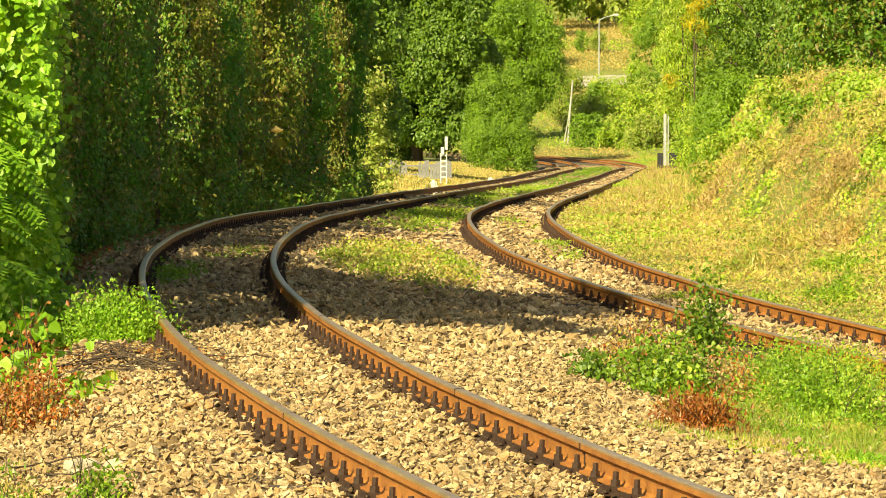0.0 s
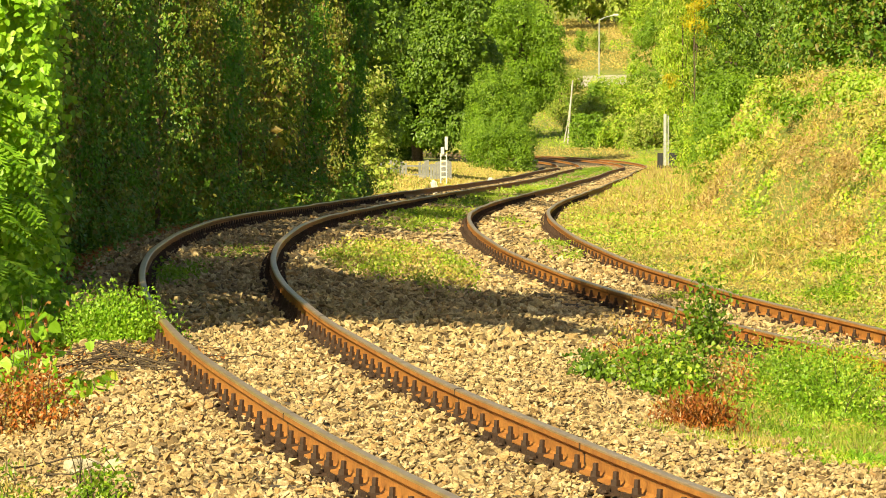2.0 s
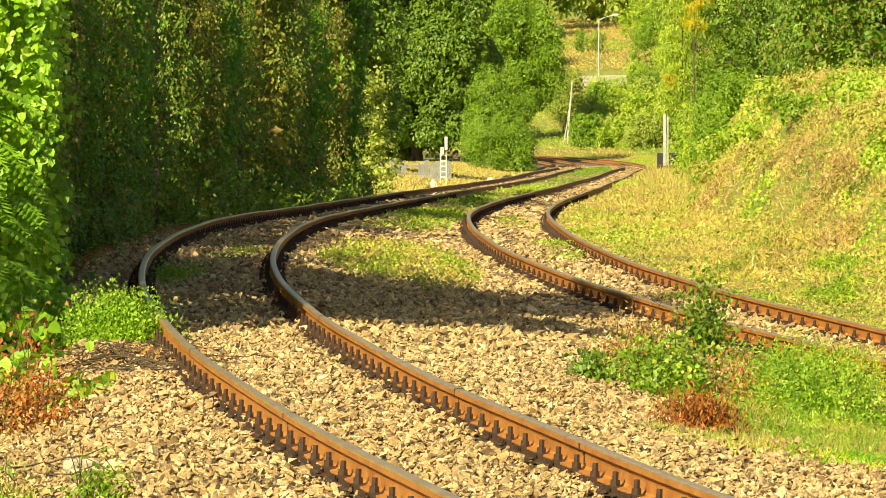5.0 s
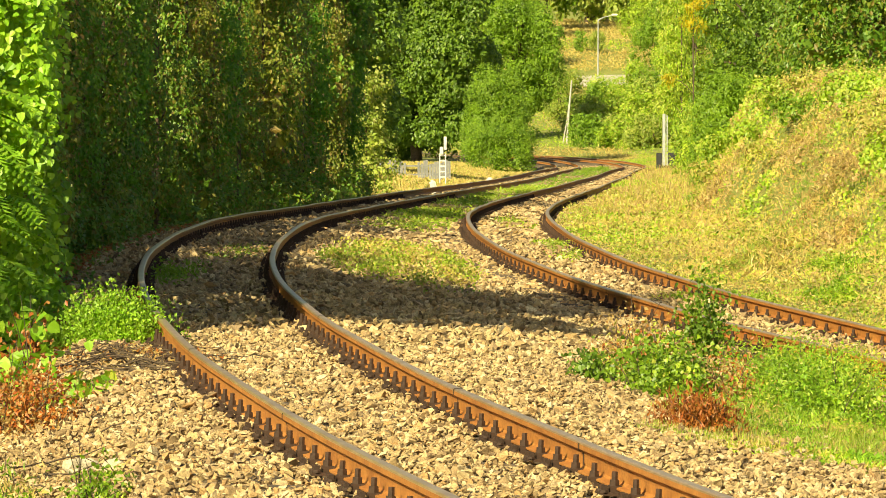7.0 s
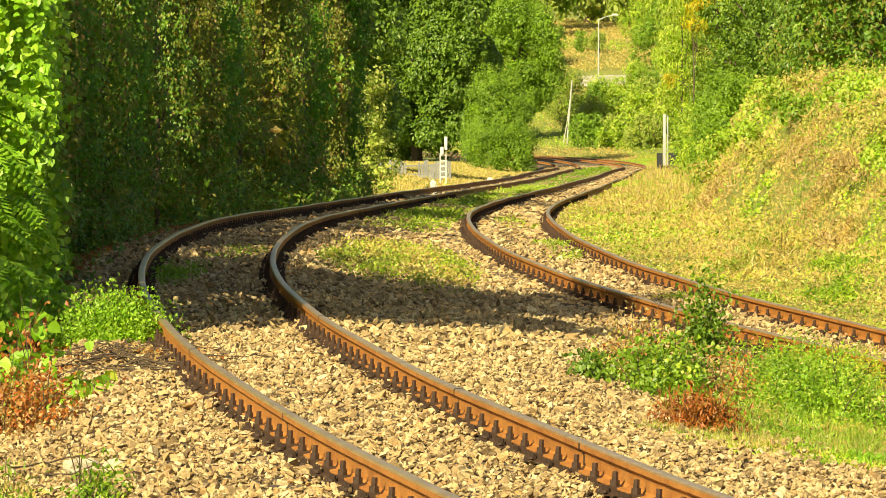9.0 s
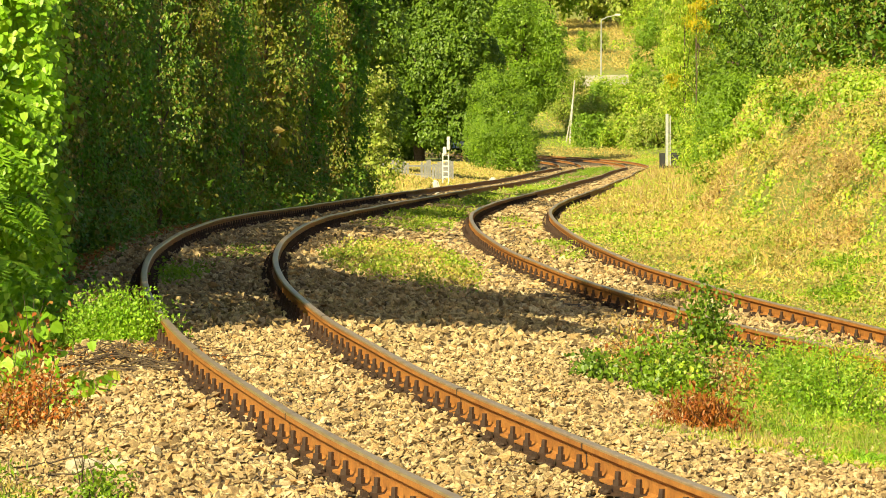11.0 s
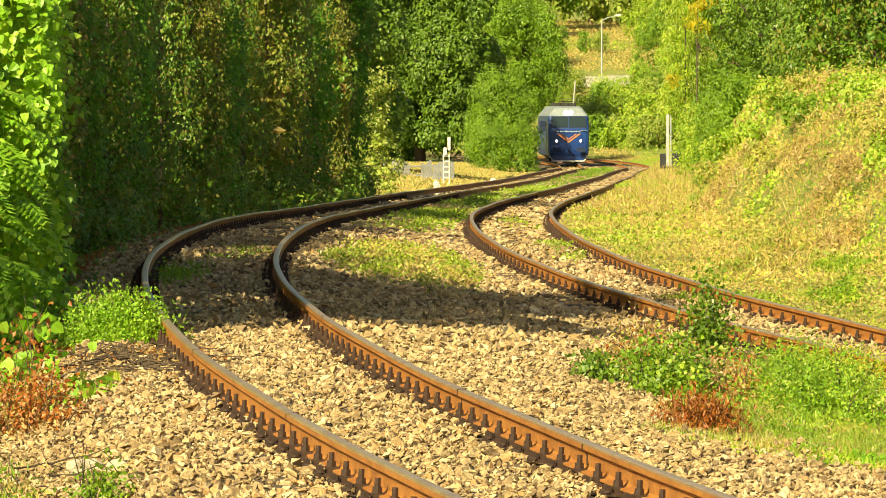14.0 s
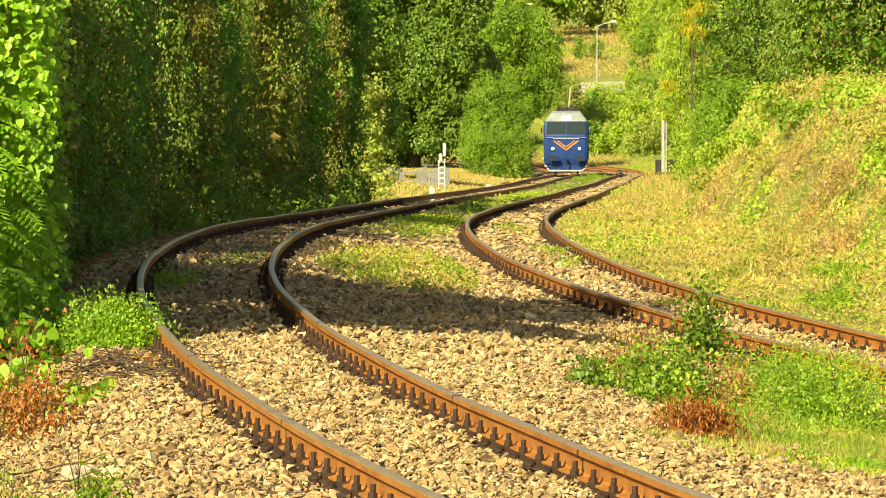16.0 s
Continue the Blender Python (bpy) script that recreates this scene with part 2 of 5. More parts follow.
def ground(x, y):
    """The lie of the land: ballast under both tracks, a bank beside the far one, a hillside beyond."""
    x, y = np.asarray(x, float), np.asarray(y, float)
    c1, c2 = np.interp(y, Y1[:N_MONO], X1[:N_MONO]), np.interp(y, Y2[:N_MONO], X2[:N_MONO])
    z1, z2 = np.interp(y, Y1[:N_MONO], Z1[:N_MONO]) - 0.225, np.interp(y, Y2[:N_MONO], Z2[:N_MONO]) - 0.225
    tilt = np.interp(y, Y1[:N_MONO], CANT1[:N_MONO]) / GAUGE
    on1 = z1 - tilt * np.clip(x - c1, -1.2, 1.2)
    t = np.clip((x - c1 - 1.2) / np.maximum(c2 - c1 - 2.6, 0.3), 0, 1)
    z = np.where(x < c1, on1, on1 * (1 - t) + z2 * t)
    z = z - 0.22 * lerp(c1 - x, 1.35, 2.4) + np.interp(y, [0, 90, 150, 220, 300], [0, 0, 0.3, 0.7, 0.5]) * lerp(c1 - x, 2.0, 8.0)
    d = x - c2
    top = np.interp(y, [0, 55, 75, 100, 112, 125, 160, 200, 250, 300, 360, 420], [2.2, 2.2, 2.2, 2.2, 2.1, 1.7, 1.5, 1.3, 0.9, 0.6, 0.5, 0.3])
    wide = np.interp(y, [0, 75, 105, 125, 200, 300], [2.0, 2.0, 1.5, 3.6, 5.0, 7])
    foot = bank_foot(y)
    rise = np.clip((d - foot) / wide, 0, 1)
    z = z + 0.07 * np.clip(d - 1.3, 0, 3.5) + top * (0.5 * rise + 0.5 * lerp(rise, 0, 1)) + 0.03 * np.clip(d - foot - wide, 0, 40)
    hill = np.interp(y, [0, 385, 420, 480, 578, 602, 650, 800, 1200, 2000, 6000], [0, 0, 0.4, 1.7, 4.75, 7.1, 11.4, 20, 45, 70, 90])
    return z + hill


def rough_ground(x, y):
    k = 0.5 + 0.5 * np.clip((np.abs(x - 3) - 4) / 5, 0, 1)
    c2 = np.interp(y, Y2[:N_MONO], X2[:N_MONO])
    h = lerp(x - c2 - bank_foot(y), -0.2, 0.9) * (1 - lerp(y, 130, 190))
    heaps = 0.36 * np.sin(1.9 * x + 0.35 * y + 1.2 * np.sin(0.21 * y)) * np.sin(0.47 * y + 0.8 * np.sin(1.1 * x)) + 0.13 * np.sin(3.7 * x - 0.9 * y) * np.sin(1.13 * y + x)
    return ground(x, y) + h * heaps + k * (0.05 * np.sin(1.7 * x + 0.6 * y) * np.sin(0.9 * x - 0.43 * y + 1) + 0.03 * np.sin(3.9 * x - 1.3 * y))


# ---- ground ----
def ground_material():
    m, nt, b = material("ground", 0.95)
    at = nt.nodes.new("ShaderNodeAttribute")
    at.attribute_name = "gravel"
    n1, n2, n3 = grain(nt, 0.35, 5), grain(nt, 28, 4), grain(nt, 2.2, 5)
    grass = ramp(nt, n3, [(0.25, (0.17, 0.24, 0.04)), (0.45, (0.28, 0.33, 0.06)), (0.6, (0.40, 0.36, 0.12)), (0.8, (0.34, 0.25, 0.10))])
    # coloured dark beneath the ballast, so gaps between stones look shaded
    stone = ramp(nt, n2, [(0.3, (0.07, 0.05, 0.03)), (0.55, (0.17, 0.125, 0.08)), (0.8, (0.30, 0.23, 0.15))])
    blade = ramp(nt, grain(nt, 11, 6, 0.75), [(0.35, (0.35, 0.38, 0.3)), (0.62, (1.2, 1.15, 1.05))])
    grass = mix(nt, 1.0, grass, blade, "MULTIPLY")
    far = mix(nt, ramp(nt, n1, [(0.4, (0, 0, 0)), (0.6, (1, 1, 1))]), grass, (0.20, 0.24, 0.05))
    nt.links.new(mix(nt, at.outputs["Fac"], far, stone), b.inputs["Base Color"])
    bump(nt, b, n2, 0.8, 0.05)
    return m


def is_gravel(x, y):
    c1, c2 = np.interp(y, Y1[:N_MONO], X1[:N_MONO]), np.interp(y, Y2[:N_MONO], X2[:N_MONO])
    return lerp(x, c1 - 3.2, c1 - 2.2) * (1 - lerp(x, c2 + 0.9, c2 + 1.3))


def build_ground():
    xs = np.concatenate([[-3000, -1200, -500, -200, -90, -50], np.arange(-30, -10, 1.0), np.arange(-10, 16, 0.4), np.arange(16, 44, 1.0), [60, 100, 220, 500, 1200, 3000]])
    ys = np.concatenate([[-3000, -800, -200, -60, -20], np.arange(-10, 18, 2.0), np.arange(18, 120, 0.8), np.arange(120, 460, 3.0), np.arange(460, 700, 8.0), [740, 800, 900, 1050, 1300, 1700, 2400, 4500]])
    gx, gy = np.meshgrid(xs, ys)
    past = gx - np.interp(gy, Y2[:N_MONO], X2[:N_MONO]) - bank_foot(gy)
    z = rough_ground(gx, gy) - 0.04 * is_gravel(gx, gy) - 0.13 * lerp(past, -0.5, 0.3) * (1 - lerp(gy, 140, 200))
    z[gy < -30] = ground(0, 0)
    nx = len(xs)
    i, j = np.meshgrid(np.arange(len(ys) - 1), np.arange(nx - 1), indexing="ij")
    F = np.stack([i * nx + j, i * nx + j + 1, (i + 1) * nx + j + 1, (i + 1) * nx + j], -1).reshape(-1, 4)
    ob = mesh_ob("ground", np.stack([gx, gy, z], -1).reshape(-1, 3), F, ground_material(), smooth=True)
    at = ob.data.attributes.new("gravel", "FLOAT", "POINT")
    at.data.foreach_set("value", is_gravel(gx, gy).ravel().astype(np.float32))
    return tagged(ob, "stony and grassy ground with ballast beds and a hillside", "ground", kind="structure")


build_ground()


# ---- rails ----
def rail_profile():
    """Flat-bottom rail, 172 mm high: head, web and foot, origin at the head's top centre."""
    half = [(0.0, 0.0), (0.024, -0.001), (0.032, -0.006), (0.0335, -0.014), (0.0335, -0.038), (0.026, -0.045), (0.009, -0.054), (0.007, -0.075), (0.008, -0.118),
            (0.020, -0.130), (0.060, -0.138), (0.0625, -0.141), (0.0625, -0.149)]
    half = [(x * 1.08, z * 1.155) for x, z in half]
    return half + [(-x, z) for x, z in reversed(half[1:])]


def sweep(name, X, Y, Z, A, side, cant, lo, hi, parent):
    i0, i1 = int((lo + 70) / DS), int((hi + 70) / DS)
    sl = np.concatenate([np.arange(i0, min(i1, I0 + 240)), np.arange(I0 + 240, i1, 3)])
    prof = np.array(rail_profile())
    k = len(prof)
    nx, ny = np.cos(A[sl]), -np.sin(A[sl])
    off = side * GAUGE / 2
    tilt = -cant[sl] / GAUGE
    cx, cy, cz = X[sl] + nx * off, Y[sl] + ny * off, Z[sl] - side * cant[sl] / 2
    wob = 0.004 * np.sin(S[sl] * 0.7 + side) + 0.004 * np.sin(S[sl] * 0.23)
    V = np.stack([cx[:, None] + nx[:, None] * prof[None, :, 0], cy[:, None] + ny[:, None] * prof[None, :, 0],
                  (cz + wob)[:, None] + prof[None, :, 1] + tilt[:, None] * prof[None, :, 0]], -1)
    n = V.shape[0]
    i, j = np.meshgrid(np.arange(n - 1), np.arange(k), indexing="ij")
    F = np.stack([i * k + j, (i + 1) * k + j, (i + 1) * k + (j + 1) % k, i * k + (j + 1) % k], -1).reshape(-1, 4)
    ob = mesh_ob(name, V.reshape(-1, 3), F, RUST, parent)
    ob.data.materials.append(STEEL)
    top = np.tile(np.isin(np.arange(k), [0, 1, 2, k - 1, k - 2, k - 3]), n - 1)
    ob.data.polygons.foreach_set("material_index", top.astype(np.int32))
    return ob


def build_track(X, Y, Z, A, cant, lo, hi, label):
    tr = empty("railway_track", 0, 0, 0, label, "railway track", "railway tracks", "structure")
    for side in (-1, 1):
        sweep("rail", X, Y, Z, A, side, cant, lo, hi, tr)
    return tr


track_a = build_track(X1, Y1, Z1, A1, CANT1, -30, 560, "curved railway track of rusty rails on pale ballast")
track_b = build_track(X2, Y2, Z2, A2, CANT2, -30, 540, "weedy second railway track with rusty rails beside a bank")


# ---- trees and hedges ----
LEAFAGE = 0.41
def tree(name, label, x, y, blobs, mat, per_m2, clump_r, each, size, seed, shape="oval", trunk_r=0.18, category="tree", droop=0.5, low=-1.0, group="", boughs=7, inner=0.25, core=48, face=0.5):
    """A tree or tall shrub: trunk, limbs to its boughs, and a crown of separate leaves. Blobs are relative to its foot."""
    rng = np.random.default_rng(seed)
    z = float(ground(x, y)) - 0.05
    ob = empty(name, x, y, z, label, category, group)
    top = max(b[2] for b in blobs)
    if trunk_r:
        h = np.linspace(0, top, 7)
        sway = np.cumsum(rng.normal(0, 0.08, (7, 2)), 0) * trunk_r * 3
        sway[0] = 0
        tube("trunk", np.stack([sway[:, 0], sway[:, 1], h], -1), trunk_r * np.linspace(1.15, 0.35, 7), BARK, ob)
        for b in sorted(blobs, key=lambda b: -b[3])[:boughs]:
            s0 = min(top * 0.45, max(0.3, b[2] - b[5]))
            a = np.array([0, 0, s0])
            e = np.array(b[:3])
            q = np.linspace(0, 1, 5)[:, None]
            tube("limb", a + (e - a) * q + np.array([0, 0, 0.25]) * np.sin(q * 3.14), trunk_r * np.linspace(0.5, 0.12, 5), BARK, ob, 6)
    P, N = clumps(blobs, per_m2 * LEAFAGE, clump_r * 1.1, int(each * 0.8), rng, inner, low, face)
    P, N = P[P[:, 2] > -0.05], N[P[:, 2] > -0.05]
    # the shaded heart of the crown: oversized leaves added to block light
    heart = np.concatenate([np.array(q[:3]) + unit(rng.normal(0, 1, (core, 3))) * rng.uniform(0.15, 0.66, (core, 1)) * np.array(q[3:]) for q in blobs])
    heart = heart[heart[:, 2] > 0.1]
    span = float(np.mean([q[3] for q in blobs]))
    leaves("blocking_foliage", heart, rng.normal(0, 1, heart.shape), span * 0.34, mat, "oval", ob, 0.2, rng)
    leaves("crown", P, N, size * 1.16, mat, shape, ob, droop, rng)
    return ob


def pile(seed, w, d, h, r, n, base=0.0, taper=0.4):
    """Boughs heaped into a mass w by d by h."""
    rng = np.random.default_rng(seed)
    out = []
    for _ in range(n):
        z = base + rng.uniform(0.1, 1.0) * (h - base)
        k = 1 - taper * (z / h) ** 2
        q = r * rng.uniform(0.7, 1.3)
        out.append((rng.uniform(-0.5, 0.5) * w * k, rng.uniform(-0.5, 0.5) * d * k, z, q, q, q * rng.uniform(0.8, 1.3)))
    return out


# vine-covered tree whose shade falls across the tracks
rng = np.random.default_rng(3)
VINES = [(rng.normal(x, 0.10), rng.normal(y, 0.25), z, 0.62, 0.62, 0.55) for z in np.arange(0.35, 7.4, 0.42) for x, y in ((0.92, -1.5), (0.2, -1.9), (-0.6, -1.7), (0.85, 0.3), (0.65, 2.2), (0.3, 4.0), (-0.8, 4.6))]
tree("vine_covered_tree", "tall tree wrapped in bright green sunlit vines", -5.0, 44.0, VINES, VINE, 22, 0.22, 22, 0.062, 3, "broad", 0.22, droop=0.6, inner=0.25, face=1.3)
# out-of-view bush added to darken the hollow under the vines
tree("shade_bush", "unseen leafy bush added to shade the foot of the vines", -6.8, 37.3, pile(41, 1.9, 2.4, 4.3, 0.6, 40, 0.2, 0.3), BUSH, 7, 0.3, 20, 0.10, 41, trunk_r=0.08, category="bush")
# two unseen trees: the first shades the tracks, the second the hedge
tree("shade_tree", "unseen tall tree whose shade crosses the tracks", -7.6, 46.5, pile(4, 4.0, 4.0, 10.0, 1.15, 30, 5.0, 0.2), WALNUT, 9, 0.35, 22, 0.16, 4, trunk_r=0.25)
tree("shade_tree", "unseen leafy tree added to shade the hedge by the vines", -8.6, 50.0, pile(42, 3.2, 3.6, 7.6, 1.0, 30, 3.0, 0.2), WALNUT, 9, 0.35, 22, 0.15, 42, trunk_r=0.2)
HEDGE = "dark shaded tree overgrown with climbing plants beside the track"
for hx, hy, w, dd, h, r, n, size, seed in ((-6.9, 54, 2.6, 8, 6.6, 0.85, 60, 0.12, 14), (-7.2, 65, 2.6, 8, 6.6, 0.85, 60, 0.12, 15), (-6.9, 76, 2.6, 9, 7.5, 0.8, 60, 0.12, 5), (-6.0, 92, 2.4, 12, 8.5, 0.8, 80, 0.12, 6),
                                           (-4.9, 112, 2.2, 16, 9, 0.85, 90, 0.13, 7), (-3.9, 136, 2.0, 16, 9, 0.9, 80, 0.15, 8)):
    tree("hedge_tree", HEDGE, hx, hy, pile(seed, w, dd, h, r, n, 0.1, 0.05), (IVY, OLIVE)[seed % 2], 8, 0.28, 24, size * (0.50 + 0.002 * hy), seed, trunk_r=0.2, group="trackside hedge", droop=0.75, inner=0.2)
    foot = [(w * 0.5 + q * 0.3, -dd / 2 + dd * k / 7, 0.35 + 0.35 * (k % 2), 0.6, 0.9, 0.6) for k in range(8) for q in (0, 1)]
    tree("hedge_undergrowth", "dark undergrowth at the foot of the hedge", hx, hy, foot, IVY, 9, 0.22, 22, size * 0.55, seed + 200, trunk_r=0, category="undergrowth", group="hedge undergrowth")
# curtains of climbing plants that hang down the hedge's face
CURTAINS = ((-5.55, 52.5, 4.2, 1), (-5.45, 55.5, 5.0, 2), (-5.5, 58.5, 4.6, 1), (-5.6, 62, 5.2, 2), (-5.55, 65.5, 5.0, 1), (-5.5, 69, 5.6, 0), (-5.45, 73, 5.5, 2), (-5.35, 77, 6.0, 0), (-5.2, 81.5, 6.2, 2),
            (-5.0, 86, 6.0, 2), (-4.75, 91, 6.6, 1), (-4.5, 96, 6.4, 0), (-4.2, 102, 7.0, 2), (-3.95, 108, 7.0, 2), (-3.7, 115, 7.4, 2), (-3.4, 122, 7.2, 0), (-3.1, 130, 7.6, 1), (-2.8, 138, 7.0, 0))
for k, (hx, hy, h, kind) in enumerate(CURTAINS):
    rng = np.random.default_rng(400 + k)
    lean = rng.normal(0, 0.05)
    hang = [(rng.normal(0, 0.07) + lean * z + 0.30 * math.sin(3.1 * z / h), rng.normal(0, 0.22), z, rng.uniform(0.30, 0.44), rng.uniform(0.55, 0.85), rng.uniform(0.42, 0.62)) for z in np.arange(0.5 + 0.5 * rng.random(), h, 0.42)]
    tree("vine_curtain", ("fresh green vine curtain hanging down the hedge", "olive-brown creeper hanging down the shaded hedge", "dark green climber hanging down the hedge")[kind], hx - 0.1, hy, hang,
         (CURTAIN, OLIVE, IVY)[kind], 24, 0.20, 20, 0.058 + 0.00022 * (hy - 50), 400 + k, trunk_r=0.05, category="climbing plant", group="vine curtains", droop=0.8, boughs=3, core=14, face=0.9)
# unseen trees behind the hedge, added to keep its face in shade
for wx, wy, h, seed in ((-13.5, 50, 10.5, 36), (-12.5, 60, 10.2, 37), (-12, 71, 9.2, 31), (-11.5, 84, 9.4, 32), (-10.5, 98, 8.8, 33), (-9.5, 114, 8.4, 34), (-8.5, 132, 8.4, 35)):
    tree("hedge_shade_tree", "unseen tall tree added behind the hedge to shade it", wx, wy, pile(seed, 5, 11, h, 1.3, 54, 1.0, 0.2), WALNUT, 3, 0.5, 16, 0.30, seed, trunk_r=0.3, group="wood behind the hedge")
tree("verge_bush", "grey-green bush at the end of the hedge", -2.75, 168, pile(16, 1.9, 5, 4.2, 0.55, 30, 0.3, 0.5), PALE, 8, 0.28, 18, 0.12, 16, trunk_r=0.1, category="bush")
tree("walnut_tree", "large dark green walnut tree behind the grass verge", -1.9, 364, pile(9, 9.4, 9, 16, 1.45, 130, 0.2, 0.1), WALNUT, 5, 0.5, 22, 0.26, 9, "oval", 0.4, droop=0.45, inner=0.15)
tree("walnut_tree", "dark green walnut tree behind the hedge", -6.5, 240, pile(19, 7.0, 8, 11, 1.3, 60, 1.0, 0.1), WALNUT, 6, 0.45, 22, 0.22, 19, "oval", 0.35, droop=0.45, inner=0.15)
tree("bend_bush", "bright green bush beside the curving track", 4.0, 342, pile(10, 4.2, 5, 6.6, 0.80, 70, 0.2, 0.40), BUSH, 12, 0.36, 22, 0.115, 10, trunk_r=0.12, category="bush")
tree("bend_bush", "low spreading green bush at the foot of the taller one", 3.5, 311, pile(110, 4.2, 5, 2.7, 0.62, 46, 0.1, 0.35), BUSH, 14, 0.34, 22, 0.10, 110, trunk_r=0.06, category="bush")
tree("screen_tree", "leafy tree between the bend and the wood", 7.0, 436, pile(11, 6.4, 8, 13, 1.1, 80, 1.5, 0.2), BUSH, 6, 0.6, 20, 0.20, 11, trunk_r=0.3)
tree("screen_tree", "leafy tree hiding the line beyond the bend", -8, 386, pile(17, 9.0, 6, 10, 1.5, 50, 0.5, 0.2), WALNUT, 3, 0.6, 20, 0.38, 17, trunk_r=0.3)
tree("ash_tree", "yellow-green ash tree hanging over the trackside post", 17.0, 300, pile(12, 6.2, 6, 12, 0.9, 110, 2.4, 0.1), GRASS, 7, 0.42, 22, 0.20, 12, "long", 0.3, droop=0.7)
tree("ash_bough", "yellowing leaf sprays of an ash tree", 15.2, 290.5, [(0.3, 0, 10.3, 0.7, 0.5, 0.35), (0.0, 0, 10.0, 0.5, 0.5, 0.35), (-0.1, 0, 9.0, 0.6, 0.5, 0.35), (0.2, 0, 8.7, 0.4, 0.5, 0.3), (-1.5, 0, 5.6, 0.4, 0.5, 0.30)], YELLOW, 16, 0.42, 14, 0.20, 22, "long", 0.05, droop=0.6)
tree("ash_bough", "bright green hanging leaf sprays of an ash tree", 14.6, 293.5, [(-0.9, 0, 4.1, 0.7, 0.6, 0.6), (-0.75, 0, 5.1, 0.75, 0.6, 0.6), (-0.2, 0, 6.2, 0.9, 0.6, 0.7), (-0.4, 0, 7.4, 0.8, 0.6, 0.6), (0.5, 0, 8.6, 1.0, 0.6, 0.6), (0.4, 0, 5.2, 0.7, 0.6, 0.6), (0.1, 0, 9.8, 0.9, 0.6, 0.6)], GRASS, 14, 0.45, 18, 0.19, 27, "long", 0.06, droop=0.6)
tree("bank_bush", "green bush at the foot of the bank trees", 17.5, 292, pile(18, 6, 4, 4.5, 0.9, 40, 0.2, 0.3), BUSH, 9, 0.38, 20, 0.18, 18, trunk_r=0.1, category="bush")
for bx, by, w, h, seed, mat in ((13.2, 190, 5.0, 9, 13, WALNUT), (13.4, 158, 4.0, 8, 23, WALNUT), (14.6, 172, 5, 10, 24, OLIVE), (11.6, 128, 3.4, 7, 25, IVY), (18, 215, 6, 11, 26, OLIVE)):
    tree("bank_tree", "leafy olive-green tree above the grass bank", bx, by, pile(seed, w, 7, h, 0.85, 80, 0.2, 0.15), mat, 6.5, 0.38, 20, 0.112, seed, trunk_r=0.25, group="trees on the bank", inner=0.15)
for bx, by, w, h, seed, mat in ((8.0, 126, 2.0, 2.7, 141, BUSH), (9.0, 146, 2.4, 2.6, 142, BUSH), (10.6, 186, 3.0, 2.6, 143, GRASS), (14.0, 232, 2.6, 2.6, 144, BUSH), (9.6, 160, 2.0, 3.6, 145, BUSH)):
    tree("bank_bush", "bright green bush beyond the end of the bank", bx, by, pile(seed, w, w * 1.6, h, 0.5, 34, 0.1, 0.4), mat, 16, 0.30, 20, 0.068 + 0.0003 * (by - 120), seed, trunk_r=0.06, category="bush", group="bushes past the bank")
# most far trees take the pale leaf colour, which stands in for haze
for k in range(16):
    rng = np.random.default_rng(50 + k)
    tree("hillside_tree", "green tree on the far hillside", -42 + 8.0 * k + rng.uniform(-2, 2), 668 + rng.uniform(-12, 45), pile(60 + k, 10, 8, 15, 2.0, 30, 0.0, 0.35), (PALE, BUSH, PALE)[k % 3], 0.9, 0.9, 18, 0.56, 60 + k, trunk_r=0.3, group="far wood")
SHRUBS = ((11.5, 470, 3, 4), (14.5, 480, 4, 3), (17.5, 500, 5, 2.6), (20.5, 470, 4, 3), (22.5, 510, 5, 3), (24, 450, 4, 4.5), (13, 530, 5, 4), (9.5, 500, 4, 6), (18.5, 440, 4, 3), (15.2, 425, 3, 2.2), (21, 425, 3, 3), (27.5, 560, 5, 6),
          (12.5, 570, 3, 5), (27, 600, 6, 9), (23.5, 572, 4, 2.6), (20.5, 628, 2.2, 3.4), (18.2, 632, 1.6, 2.6), (28, 640, 8, 12), (11, 610, 6, 9))
SHRUBS += ((12.8, 410, 4, 2.2), (15.4, 407, 4, 2.0), (17.8, 404, 4, 2.4), (20.4, 406, 4, 3.0), (16.5, 450, 5, 3.0), (13.6, 446, 4, 3.0))
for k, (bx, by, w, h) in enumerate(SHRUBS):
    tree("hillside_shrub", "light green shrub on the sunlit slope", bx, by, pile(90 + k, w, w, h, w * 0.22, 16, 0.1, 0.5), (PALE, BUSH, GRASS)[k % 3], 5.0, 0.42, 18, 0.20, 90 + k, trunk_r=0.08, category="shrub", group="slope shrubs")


# ---- rough noise for plant cover ----
def patch(x, y, s, seed=0):
    """Soft value noise in 0..1."""
    r = np.random.default_rng(seed).random((64, 64))
    u, v = np.asarray(x) / s, np.asarray(y) / s
    i, j = np.floor(u).astype(int), np.floor(v).astype(int)
    a, b = u - i, v - j
    a, b = a * a * (3 - 2 * a), b * b * (3 - 2 * b)
    g = lambda p, q: r[p % 64, q % 64]
    return (g(i, j) * (1 - a) + g(i + 1, j) * a) * (1 - b) + (g(i, j + 1) * (1 - a) + g(i + 1, j + 1) * a) * b


def centre(y, which):
    return np.interp(y, Y1[:N_MONO], X1[:N_MONO]) if which == 1 else np.interp(y, Y2[:N_MONO], X2[:N_MONO])


# ---- sleepers and fastenings ----
def along(X, Y, Z, A, cant, s):
    i = (np.asarray(s) + 70) / DS
    return [np.interp(i, np.arange(len(S)), v) for v in (X, Y, Z, A, cant)]


